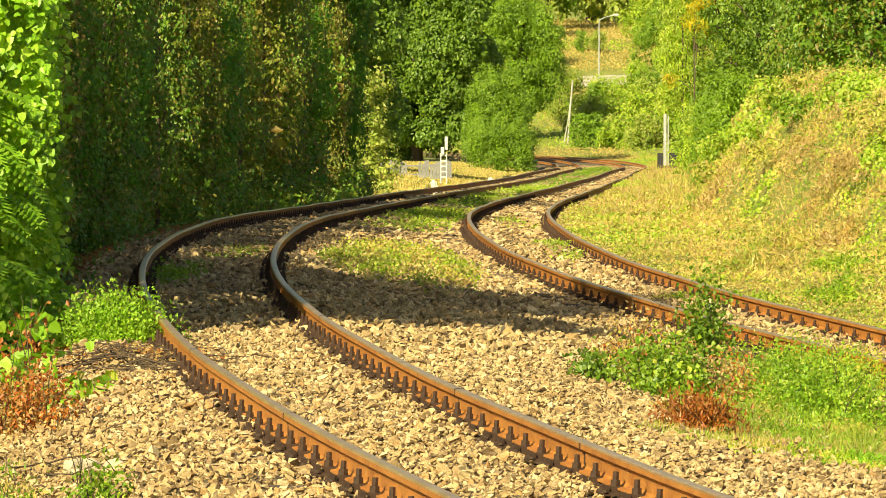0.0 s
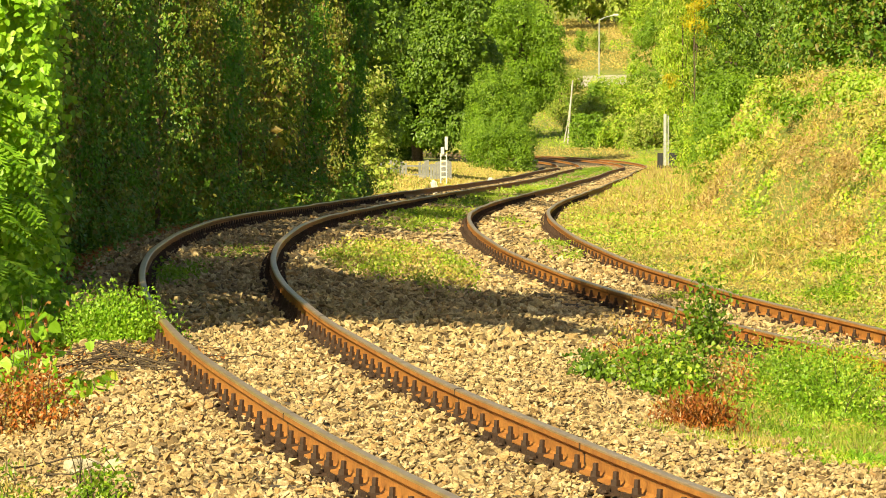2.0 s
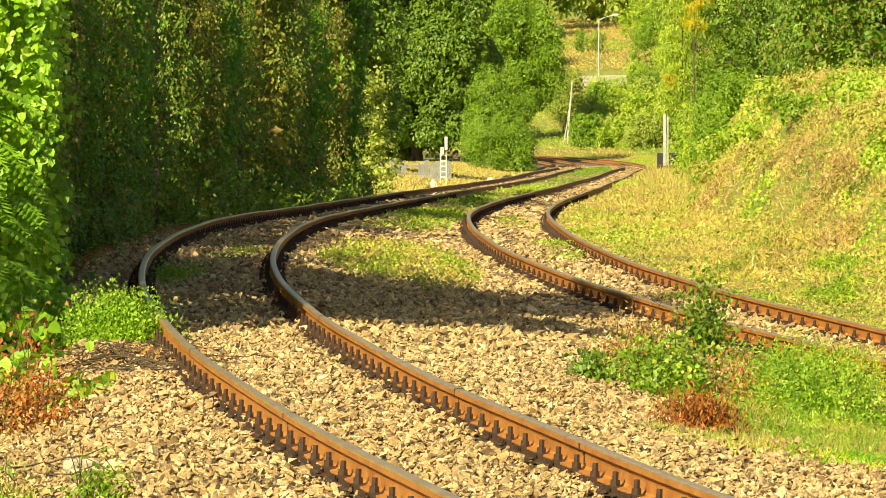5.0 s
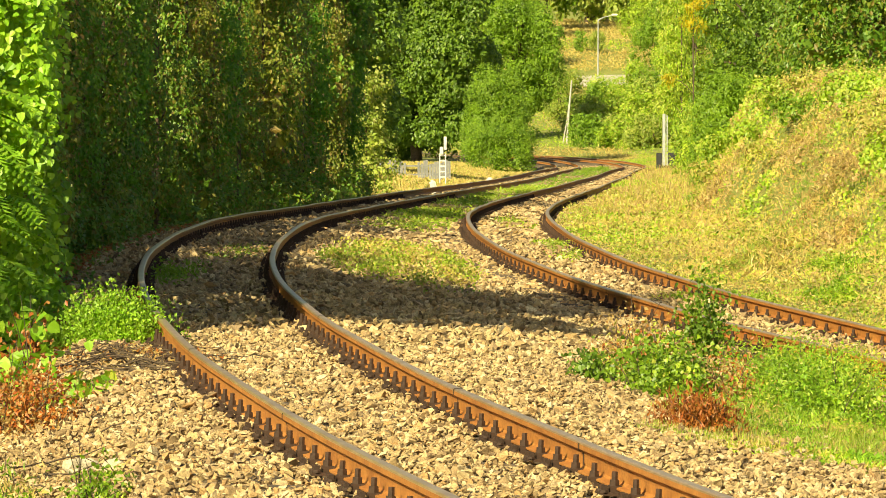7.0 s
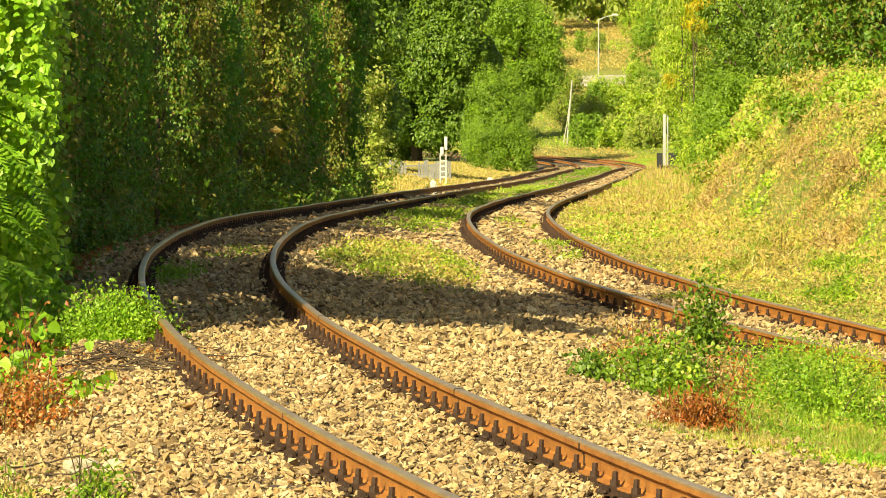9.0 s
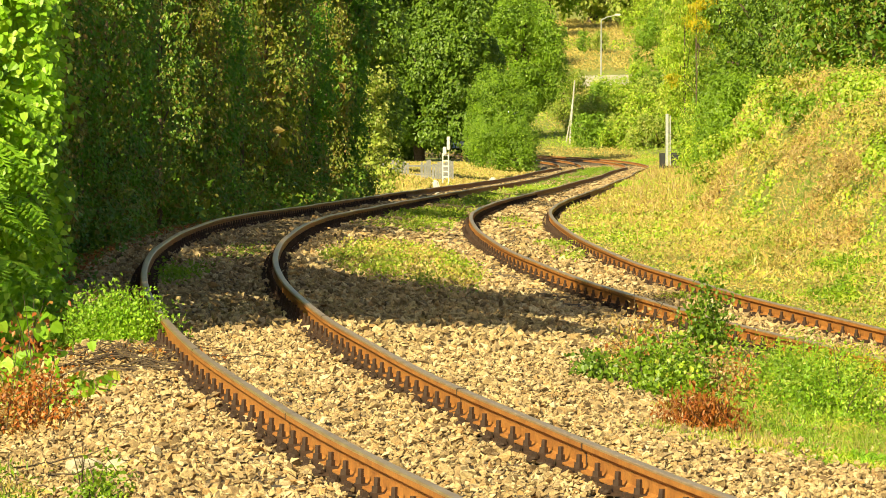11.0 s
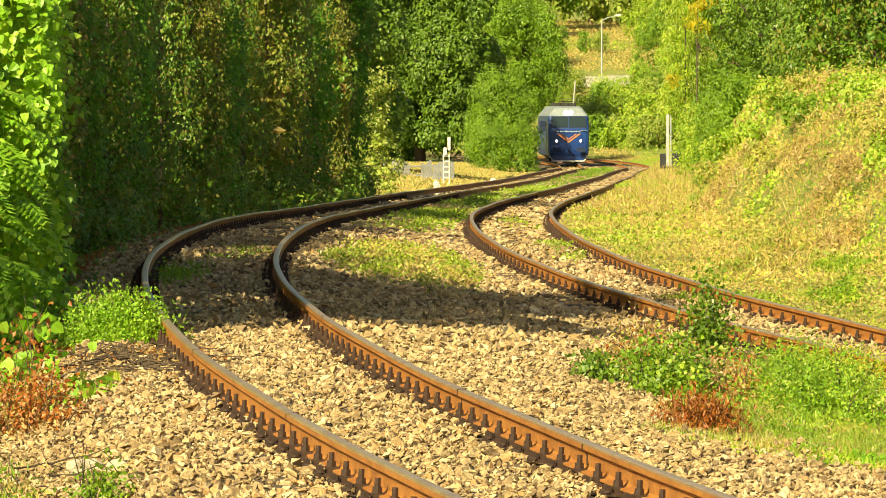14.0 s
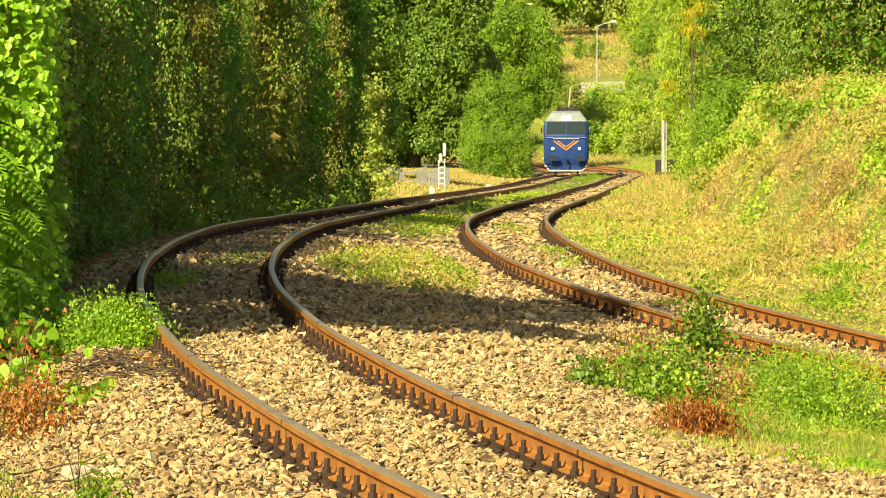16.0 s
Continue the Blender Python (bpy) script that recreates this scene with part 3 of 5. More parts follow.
def fastener_mesh():
    """Ribbed base plate end with clip, tall bolt and nut, and two coach screws; x points away from the rail."""
    bm = bmesh.new()

    def box(x, y, z, a, b, c):
        bmesh.ops.create_cube(bm, size=1, matrix=Matrix.Translation((x, y, z - 0.022)) @ Matrix.Diagonal((a, b, c, 1)))

    def rod(x, y, z0, z1, r, n=6):
        bmesh.ops.create_cone(bm, cap_ends=True, segments=n, radius1=r, radius2=r * 0.92, depth=z1 - z0, matrix=Matrix.Translation((x, y, (z0 + z1) / 2 - 0.022)))

    box(0.080, 0, -0.166, 0.16, 0.13, 0.020)
    box(0.062, 0, -0.140, 0.070, 0.066, 0.034)
    rod(0.066, 0, -0.126, -0.090, 0.029)
    rod(0.066, 0, -0.091, -0.044, 0.018)
    for y in (-0.046, 0.046):
        rod(0.130, y, -0.158, -0.144, 0.030, 7)
        box(0.130, y, -0.132, 0.028, 0.028, 0.028)
    me = bpy.data.meshes.new("fastener")
    bm.to_mesh(me)
    bm.free()
    me.materials.append(IRON)
    return me


def sleeper_mesh():
    bm = bmesh.new()
    bmesh.ops.create_cube(bm, size=1, matrix=Matrix.Diagonal((2.5, 0.24, 0.15, 1)))
    bmesh.ops.bevel(bm, geom=bm.edges[:], offset=0.012, segments=1, affect="EDGES")
    me = bpy.data.meshes.new("sleeper")
    bm.to_mesh(me)
    bm.free()
    me.materials.append(WOOD)
    return me


FASTENER, SLEEPER = fastener_mesh(), sleeper_mesh()
fv = np.array([v.co[:] for v in FASTENER.vertices])
FASTENER.calc_loop_triangles()
ft = np.array([t.vertices[:] for t in FASTENER.loop_triangles])


def fit_track(tr, X, Y, Z, A, cant, first, near, last, shift):
    """Sleepers every 0.6 m with fastenings on both sides of each rail; beyond `near` they are one piece."""
    far = []
    for s in np.arange(first, last, 0.6) + shift:
        x, y, z, a, c = [float(v) for v in along(X, Y, Z, A, cant, s)]
        lean = math.degrees(math.atan(c / GAUGE))
        base = Matrix.Translation((x, y, z)) @ Matrix.Rotation(-a, 4, "Z") @ Matrix.Rotation(math.radians(lean), 4, "Y")
        if s < near + 35:
            ob = new("sleeper", SLEEPER)
            ob.parent, ob.matrix_basis = tr, base @ pose(random.uniform(-0.03, 0.03), 0, -0.293, 0, 0, random.uniform(-1, 1))
        for side in (-1, 1):
            for out in (-1, 1):
                m = base @ pose(side * GAUGE / 2, random.uniform(-0.012, 0.012), random.uniform(-0.005, 0.004), 0, 0, 180 if out < 0 else 0)
                if s < near:
                    ob = new("fastener", FASTENER)
                    ob.parent, ob.matrix_basis = tr, m
                else:
                    far.append(fv @ np.array(m.to_3x3()).T + np.array(m.translation))
    k = len(far)
    tagged(mesh_ob("far_fasteners", np.concatenate(far), (np.arange(k)[:, None, None] * len(fv) + ft[None]).reshape(-1, 3), IRON, tr), kind="stuff")


fit_track(track_a, X1, Y1, Z1, A1, CANT1, 0, 44, 120, 0.0)
fit_track(track_b, X2, Y2, Z2, A2, CANT2, 8, 50, 110, 0.2)


def collar(tr, X, Y, Z, A, cant, side, s):
    """A raised weld with its dark seam across web and head."""
    x, y, z, a, c = [float(v) for v in along(X, Y, Z, A, cant, s)]
    bm = bmesh.new()
    vs = [[bm.verts.new((px * k, yy, pz + 0.001)) for px, pz in rail_profile()] for yy, k in ((-0.026, 1.04), (0.026, 1.04))]
    n = len(vs[0])
    for i in range(n):
        bm.faces.new((vs[0][i], vs[1][i], vs[1][(i + 1) % n], vs[0][(i + 1) % n]))
    ob = part("weld", bm, IRON, tr)
    ob.matrix_basis = Matrix.Translation((x, y, z - side * c / 2)) @ Matrix.Rotation(-a, 4, "Z") @ pose(side * GAUGE / 2, 0, 0)


for s in (23.9, 13.0, 7.9):
    collar(track_a, X1, Y1, Z1, A1, CANT1, 1, s)
for s in (17.2, 9.7):
    collar(track_a, X1, Y1, Z1, A1, CANT1, -1, s)
for side, s in ((-1, 41.2), (-1, 33.0), (1, 37.3)):
    collar(track_b, X2, Y2, Z2, A2, CANT2, side, s)

# ---- ballast ----
STONE = stone_material()
# a broken block: two four-sided rings turned against each other
BLOCK_V = np.array([(math.cos(q), math.sin(q), -0.55) for q in (0, 1.57, 3.14, 4.71)] + [(math.cos(q), math.sin(q), 0.55) for q in (0.785, 2.356, 3.927, 5.498)]) * 0.95
BLOCK_F = np.array([(0, 2, 1), (0, 3, 2), (4, 5, 6), (4, 6, 7), (0, 1, 4), (1, 2, 5), (2, 3, 6), (3, 0, 7), (4, 1, 5), (5, 2, 6), (6, 3, 7), (7, 0, 4)])
OCT_V = np.array([(1, 0, 0), (-1, 0, 0), (0, 1, 0), (0, -1, 0), (0, 0, 1), (0, 0, -1)], float)
OCT_F = np.array([(0, 2, 4), (2, 1, 4), (1, 3, 4), (3, 0, 4), (2, 0, 5), (1, 2, 5), (3, 1, 5), (0, 3, 5)])


def turns(n, rng):
    q = unit(rng.normal(0, 1, (n, 4)))
    w, x, y, z = q.T
    return np.stack([1 - 2 * (y * y + z * z), 2 * (x * y - z * w), 2 * (x * z + y * w), 2 * (x * y + z * w), 1 - 2 * (x * x + z * z), 2 * (y * z - x * w),
                     2 * (x * z - y * w), 2 * (y * z + x * w), 1 - 2 * (x * x + y * y)], -1).reshape(n, 3, 3)


def in_view(x, y, spare=0.6):
    return np.abs(x) < 0.0925 * y + spare


def stone_places(y0, y1, cell, rng):
    gx, gy = np.meshgrid(np.arange(-9, 9 if y1 < 150 else 17, cell), np.arange(y0, y1, cell))
    x, y = gx.ravel() + rng.uniform(-0.5, 0.5, gx.size) * cell, gy.ravel() + rng.uniform(-0.5, 0.5, gx.size) * cell
    keep = in_view(x, y, 0.25) & (rng.random(len(x)) < np.clip(is_gravel(x, y) * 1.3, 0, 1)) & (x > centre(y, 1) - 1.55 - 2.3 * (y < 40))
    # trodden soil with few stones where the grass has taken over
    for cx, cy, rx, ry in ((3.0, 40.5, 1.15, 8.5),):
        keep &= ~((((x - cx) / rx) ** 2 + ((y - cy) / ry) ** 2 < 1) & (rng.random(len(x)) < 0.8))
    for which in (1, 2):
        for side in (-1, 1):
            keep &= np.abs(x - centre(y, which) - side * GAUGE / 2) > 0.085
    return x[keep], y[keep]


def stone_shapes(x, y, r, base, rng):
    n = len(x)
    z = ground(x, y) + np.where(r > 0.06, 0.01, r * 0.35) + rng.normal(0, 0.019, n) + 0.06 * (patch(x, y, 0.4, 4) - 0.5)
    V = base[None] * rng.uniform(0.58, 1.22, (n, len(base), 1)) * np.array([1.25, 0.85, 0.62]) + rng.normal(0, 0.10, (n, len(base), 3))
    V = np.einsum("nij,nkj->nki", turns(n, rng), V) * (r * rng.choice([0.5, 0.7, 0.85, 1.0, 1.2, 1.45, 1.9], n, p=[0.14, 0.2, 0.22, 0.2, 0.13, 0.08, 0.03]))[:, None, None]
    V[:, :, 2] *= np.where(r > 0.1, 0.28, np.where(r > 0.06, 0.5, 0.8))[:, None]
    return V + np.stack([x, y, z], -1)[:, None]


rng = np.random.default_rng(21)
beds = empty("ballast", 0, 0, 0, "pale crushed stone ballast between and beside the rails", "ballast", kind="structure")
for y0, y1, cell, r, base, faces in ((21.5, 44, 0.047, 0.0245, BLOCK_V, BLOCK_F), (44, 78, 0.090, 0.046, OCT_V, OCT_F), (78, 140, 0.15, 0.066, OCT_V, OCT_F), (140, 350, 0.32, 0.105, OCT_V, OCT_F)):
    x, y = stone_places(y0, y1, cell, rng)
    V = stone_shapes(x, y, np.full(len(x), r), base, rng)
    if y0 < 30:
        # the stones beside the rails where the bed lies closest are single pieces
        near = np.where((y < 24.2) & (np.abs(x - centre(y, 1)) < 0.55))[0][:290]
        for i in near:
            c = V[i].mean(0)
            ob = mesh_ob("stone", V[i] - c, faces, STONE, beds)
            ob.location = c
        V = np.delete(V, near, 0)
    k = len(V)
    tagged(mesh_ob("crushed_stone", V.reshape(-1, 3), (np.arange(k)[:, None, None] * len(base) + faces[None]).reshape(-1, 3), STONE, beds), kind="stuff")


# ---- grass and herbs ----
def cover(name, label, x, y, lift, size, mat, shape, droop, seed, upright=0.6, steep=0.0):
    rng = np.random.default_rng(seed)
    P = np.stack([x, y, rough_ground(x, y) + lift], -1)
    N = np.stack([rng.normal(0, 0.5, len(x)) - 0.6 * steep, rng.normal(-0.35, 0.5, len(x)) - 0.2 * steep, np.full(len(x), upright)], -1)
    return tagged(leaves(name, P, N, size, mat, shape, None, droop, rng), label, "grass", kind="stuff")


def scatter(n, x0, x1, y0, y1, rng):
    y = y0 + (y1 - y0) * rng.random(n)
    return x0 + (x1 - x0) * rng.random(n), y


# the grassy verge and the overgrown bank beside the second track
rng = np.random.default_rng(31)
n = 440000
y = 36 + (330 - 36) * rng.random(n) ** 1.7
d = 0.95 + rng.random(n) * np.interp(y, [0, 75, 125, 200, 300], [7.2, 7.2, 8.4, 9.5, 9.5])
x = centre(y, 2) + d
ok = in_view(x, y, 0.4)
x, y, d = x[ok], y[ok], d[ok]
up = lerp(d - bank_foot(y), -0.3, 0.7) * (1 - lerp(y, 140, 200))
dry = patch(x + 0.3 * y, y * 0.55 - x, 1.4, 1) * 0.55 + patch(x, y * 0.8, 0.5, 2) * 0.45
mound = (np.clip(patch(x - 0.2 * y, y * 0.6 + x, 0.9, 3) - 0.4, 0, 1) * 0.5 + np.clip(patch(x, y * 0.4, 0.3, 6) - 0.5, 0, 1) * 0.3) * (0.2 + 0.8 * up)
lift = mound * rng.random(len(x)) ** 0.5 + 0.09 * rng.random(len(x)) ** 3
size = np.interp(y, [36, 80, 150, 300], [0.050, 0.068, 0.110, 0.20]) * np.interp(d, [0.9, 2.2], [0.7, 1.0])
kinds = rng.random(len(x)) * 0.34 + dry
# withered brakes among the creepers, and a straw-coloured verge
brake = np.zeros(len(x))
for cx, cy, rx, ry in ((6.5, 85, 0.65, 5), (7.0, 74, 0.45, 4), (7.4, 90, 0.5, 4), (5.5, 93, 0.35, 4), (6.0, 80, 0.4, 4)):
    brake = np.maximum(brake, np.exp(-((x - cx) / rx) ** 2 - ((y - cy) / ry) ** 2))
kinds = kinds + up * (0.60 * (patch(x * 1.5, y * 0.3, 0.8, 51) - 0.5) + 0.45 * (patch(x, y * 0.22, 0.28, 52) - 0.5) - 0.15) + 1.0 * brake * (rng.random(len(x)) < 0.8) + (1 - up) * (0.02 + 0.16 * lerp(y, 75, 110)) + (1 - up) * 0.10 * lerp(d, 1.6, 3.0)
for name, label, lo, hi, mat, shape, droop in (
        ("dark_bank_herbs", "dark green herbs in the hollows of the bank", -1, 0.36, BUSH, "broad", 0.3),
        ("bank_herbs", "fresh green creeper leaves covering the bank", 0.36, 0.58, GRASS, "broad", 0.3),
        ("bank_grass", "yellow-green sunlit growth on the trackside bank", 0.58, 0.84, STRAW, "oval", 0.1),
        ("dry_bank_grass", "dry straw-coloured grass on the trackside verge", 0.84, 1.06, HAY, "long", -0.3),
        ("bank_thistles", "withered red-brown brakes on the trackside bank", 1.06, 9, SEDGE, "long", -0.2)):
    k = (kinds >= lo) & (kinds < hi)
    cover(name, label, x[k], y[k], lift[k], size[k] * (0.8 if shape == "broad" else 1.0), mat, shape, droop, 33, 0.6, up[k])
k = (rng.random(len(x)) < 0.03) & (d > 1.8)
cover("bank_blades", "long grass blades on the trackside bank", x[k], y[k], lift[k], size[k] * 2.4, STRAW, "blade", -0.8, 34, 0.2)
k = rng.random(len(x)) < 0.02 + 0.10 * brake
cover("dry_stalks", "thin dry stalks among the withered growth", x[k], y[k], lift[k], size[k] * 3.2, SEDGE, "blade", -0.3, 45, 0.3)

x, y = scatter(46000, 0, 7, 170, 392, rng)
x = centre(y, 2) + 0.95 + x
kind = patch(x, y * 0.3, 2.0, 17) + 0.3 * rng.random(len(x))
for name, label, mat, sel in (("far_verge_hay", "golden dry grass beside the bend", HAY, kind > 0.62), ("far_verge_grass", "green grass beside the bend", GRASS, kind <= 0.62)):
    cover(name, label, x[sel], y[sel], 0.15 * rng.random(sel.sum()), 0.15, mat, "long", -0.5, 38)
x, y = scatter(9000, -4.6, -2.2, 34, 50, rng)
sel = (x < centre(y, 1) - 1.35) & (rng.random(len(x)) < 0.5 + 0.5 * (y > 38))
cover("leaf_litter", "brown fallen leaves and dry stems under the vines", x[sel], y[sel], 0.03 * rng.random(sel.sum()), 0.06, DRYLEAF, "long", 0.0, 39, 1.0)
x, y = scatter(16000, -3.4, -1.3, 42, 90, rng)
x = x + centre(y, 1)
cover("leaf_litter", "brown fallen leaves along the foot of the hedge", x, y, 0.05 * rng.random(len(x)), 0.07, DRYLEAF, "long", 0.0, 46, 1.0)
x, y = scatter(14000, -7.5, -2.0, 48, 150, rng)
sel = (x < centre(y, 1) - 1.25)
cover("hedge_foot_weeds", "low shaded weeds along the outer rail", x[sel], y[sel], 0.15 * rng.random(sel.sum()), 0.08, IVY, "oval", 0.0, 41, 1.0)

# left verge with dry grass, and the hillside beyond the bend
x, y = scatter(70000, -7, 5.5, 140, 345, rng)
k = (x < centre(y, 1) - 1.6) & in_view(x, y)
cover("dry_verge", "dry golden grass on the verge", x[k], y[k], 0.1 * rng.random(k.sum()), 0.15, HAY, "long", -0.7, 35)
k &= rng.random(len(x)) < 0.16
cover("green_verge", "green weeds among the dry verge grass", x[k], y[k], 0.06, 0.15, GRASS, "long", -0.4, 36)
x, y = scatter(150000, -20, 50, 392, 720, rng)
k = in_view(x, y, 3) & ~((y > 579) & (y < 601))
x, y = x[k], y[k]
pale = patch(x, y * 0.3, 6, 8) + 0.45 * lerp(y, 596, 604) + 0.3 * (rng.random(len(x)) - 0.5)
for name, mat, sel in (("hillside_grass", GRASS, pale < 0.6), ("hillside_hay", HAY, pale >= 0.6)):
    cover(name, "sunlit meadow grass on the far hillside", x[sel], y[sel], 0.3 * rng.random(sel.sum()), np.interp(y[sel], [400, 590, 610], [0.24, 0.28, 0.42]), mat, "long", -0.4, 37)

# grass strips between and along the tracks, far along
for x0, x1, y0, y1, cnt in ((1.1, 1.9, 185, 330, 9000), (1.2, 1.9, 84, 185, 11000)):
    yy = y0 + (y1 - y0) * rng.random(cnt)
    f = 0.5 + 0.28 * rng.normal(0, 1, cnt)
    xx = centre(yy, 1) + 1.1 + np.clip(f, 0, 1) * np.maximum(centre(yy, 2) - centre(yy, 1) - 2.2, 0.1)
    k = patch(xx, yy * 0.25, 1.0, 12) > (0.56 if y0 > 150 else 0.52)
    cover("strip_grass", "grass growing between the two tracks", xx[k], yy[k], 0.12 * rng.random(k.sum()), np.interp(yy[k], [100, 330], [0.09, 0.17]), (GRASS, BUSH)[y0 > 150], "long", -0.3, 40)


def weeds(name, label, cx, cy, rx, ry, h, count, size, mats, seed, shape="oval", droop=0.2, category="weeds", lift=0.0, stems=0):
    """A clump of low plants: leaves of one or more kinds in tufts, on thin stalks."""
    rng = np.random.default_rng(seed)
    z = float(ground(cx, cy))
    ob = empty(name, cx, cy, z, label, category)
    tufts = max(5, count // 45)
    a, q = rng.uniform(0, 2 * np.pi, tufts), np.sqrt(rng.random(tufts))
    tx, ty = rx * q * np.cos(a), ry * q * np.sin(a)
    th = h * (1 - 0.5 * q ** 2) * rng.uniform(0.25, 1.25, tufts)
    for m, mat in enumerate(mats):
        own = np.where(np.arange(tufts) % len(mats) == m)[0]
        i = rng.choice(own, count // len(mats))
        u = rng.random(len(i)) ** 0.7
        sp = min(0.07 + 0.10 * h, 0.05 + rx * 0.7)
        px, py = tx[i] + rng.normal(0, sp, len(i)), ty[i] + rng.normal(0, sp * max(1, ry / rx * 0.5), len(i))
        P = np.stack([px, py, ground(cx + px, cy + py) - z + lift + th[i] * u], -1)
        N = np.stack([rng.normal(0, 0.9, len(i)), rng.normal(-0.3, 0.8, len(i)), np.full(len(i), 0.55)], -1)
        leaves("foliage", P, N, size, mat, shape, ob, droop, rng)
    for k in range(stems):
        i = k % tufts
        x0, y0 = tx[i], ty[i]
        bend = rng.normal(0, 0.12, 2) * h * 2
        q4 = np.linspace(0, 1, 5)
        gz = float(ground(cx + x0, cy + y0)) - z
        tube("stalk", np.stack([x0 + bend[0] * q4 ** 2, y0 + bend[1] * q4 ** 2, gz - 0.02 + th[i] * 1.15 * q4], -1), 0.006 * np.linspace(1, 0.4, 5), BARK, ob, 4)
    return ob


weeds("weed_patch", "sunlit green and dry weeds between the tracks", -0.55, 66.5, 1.05, 7, 0.30, 7980, 0.051, [GRASS, PALE, STRAW, HAY, GRASS, STRAW], 71)
weeds("weed_patch", "low green weeds creeping over shaded ballast", 0.0, 60, 0.65, 2.5, 0.05, 1710, 0.041, [GRASS, BUSH], 72)
weeds("weed_patch", "low green weeds between the tracks", -0.25, 101, 0.8, 8, 0.12, 3230, 0.068, [GRASS, BUSH], 73)
weeds("weed_patch", "green weeds by the outer rail", -3.15, 57, 0.22, 3, 0.22, 855, 0.048, [BUSH], 74)
weeds("weed_patch", "thin weeds inside the shaded track", -2.9, 67, 0.45, 5, 0.10, 950, 0.048, [IVY, GRASS], 75)
weeds("weed_patch", "low green weeds beside the rail", 0.75, 122, 0.35, 4, 0.25, 950, 0.075, [BUSH, IVY], 76)
weeds("weed_patch", "weeds growing inside the second track", 1.9, 76, 0.45, 4, 0.12, 1330, 0.054, [GRASS, PALE], 77)
weeds("weed_patch", "thin weeds inside the second track", 1.5, 95, 0.4, 8, 0.08, 1140, 0.061, [GRASS, STRAW], 78)
weeds("weed_patch", "weeds inside the second track", 3.0, 61.5, 0.3, 2, 0.08, 570, 0.041, [STRAW, GRASS], 79)
weeds("grass_tussock", "pale green grass tussock between the rails", 4.0, 59.5, 0.22, 0.6, 0.20, 855, 0.048, [PALE, GRASS], 80)
# the plants on the shoulder between the tracks
weeds("bramble", "leafy green brambles on the ballast shoulder", 1.80, 39.0, 0.36, 0.9, 0.50, 3200, 0.038, [BUSH, GRASS, WALNUT, BUSH], 81, "broad", 0.3, "bramble", stems=10)
weeds("bramble", "dark green bramble sprig on the ballast", 1.25, 40.2, 0.11, 0.3, 0.34, 420, 0.045, [WALNUT], 82, "broad", 0.3, "bramble", stems=4)
weeds("dry_bramble", "withered brown bramble stems and leaves", 1.75, 42.0, 0.28, 0.7, 0.64, 3200, 0.038, [DRYLEAF, SEDGE, SEDGE, STRAW], 83, "oval", 0.4, "bramble", stems=22)
weeds("climbing_vine", "dark green vine climbing over the rail", 2.72, 49.3, 0.10, 0.14, 1.02, 1700, 0.042, [WALNUT, BUSH, WALNUT], 84, "broad", 0.7, "vine", stems=5)
weeds("dry_bush", "rust-red withered bush on the ballast", 1.83, 34.0, 0.17, 0.25, 0.32, 2200, 0.050, [DRYLEAF], 85, "long", -0.6, "dead bush", stems=22)
weeds("dry_bramble", "brown withered stems among green weeds", 2.32, 39.4, 0.26, 1.0, 0.50, 2000, 0.036, [DRYLEAF, SEDGE], 86, "oval", -0.2, "bramble", stems=20)
weeds("herb_thicket", "bright green herb thicket between the tracks", 3.05, 41.5, 0.62, 1.8, 0.60, 9000, 0.042, [GRASS, BUSH, GRASS, VINE], 87, "long", 0.1, "herbs", stems=14)
weeds("herb_thicket", "dense bright green herbs beside the withered bush", 2.98, 38.0, 0.52, 1.0, 0.55, 8000, 0.036, [GRASS, BUSH, VINE, BUSH], 101, "oval", 0.2, "herbs", stems=10)
weeds("herb_thicket", "bright green herb thicket between the tracks", 3.75, 45.5, 0.75, 2.0, 0.40, 5200, 0.045, [GRASS, PALE, BUSH, YELLOW], 88, "long", 0.1, "herbs", stems=8)
weeds("short_grass", "short bright grass between the tracks", 2.55, 36, 0.85, 3.4, 0.10, 6500, 0.06, [GRASS, PALE, STRAW, GRASS, VINE], 89, "blade", -0.7, "grass")
weeds("short_grass", "creeping green herbs between the tracks", 2.7, 36.5, 0.8, 3.0, 0.18, 4200, 0.045, [GRASS, BUSH, VINE, STRAW], 99, "long", -0.2, "grass")
weeds("short_grass", "short dry-edged grass between the tracks", 2.0, 32.8, 0.5, 1.1, 0.05, 1600, 0.07, [GRASS, HAY], 90, "blade", -0.6, "grass")
weeds("short_grass", "short bright grass between the tracks", 3.2, 34.2, 0.55, 1.8, 0.10, 3600, 0.055, [GRASS, PALE, STRAW], 98, "blade", -0.7, "grass")
weeds("grass_tuft", "small grass tuft beside the rail", 1.42, 33.2, 0.06, 0.2, 0.10, 171, 0.041, [GRASS], 91, "blade", -0.8, "grass")
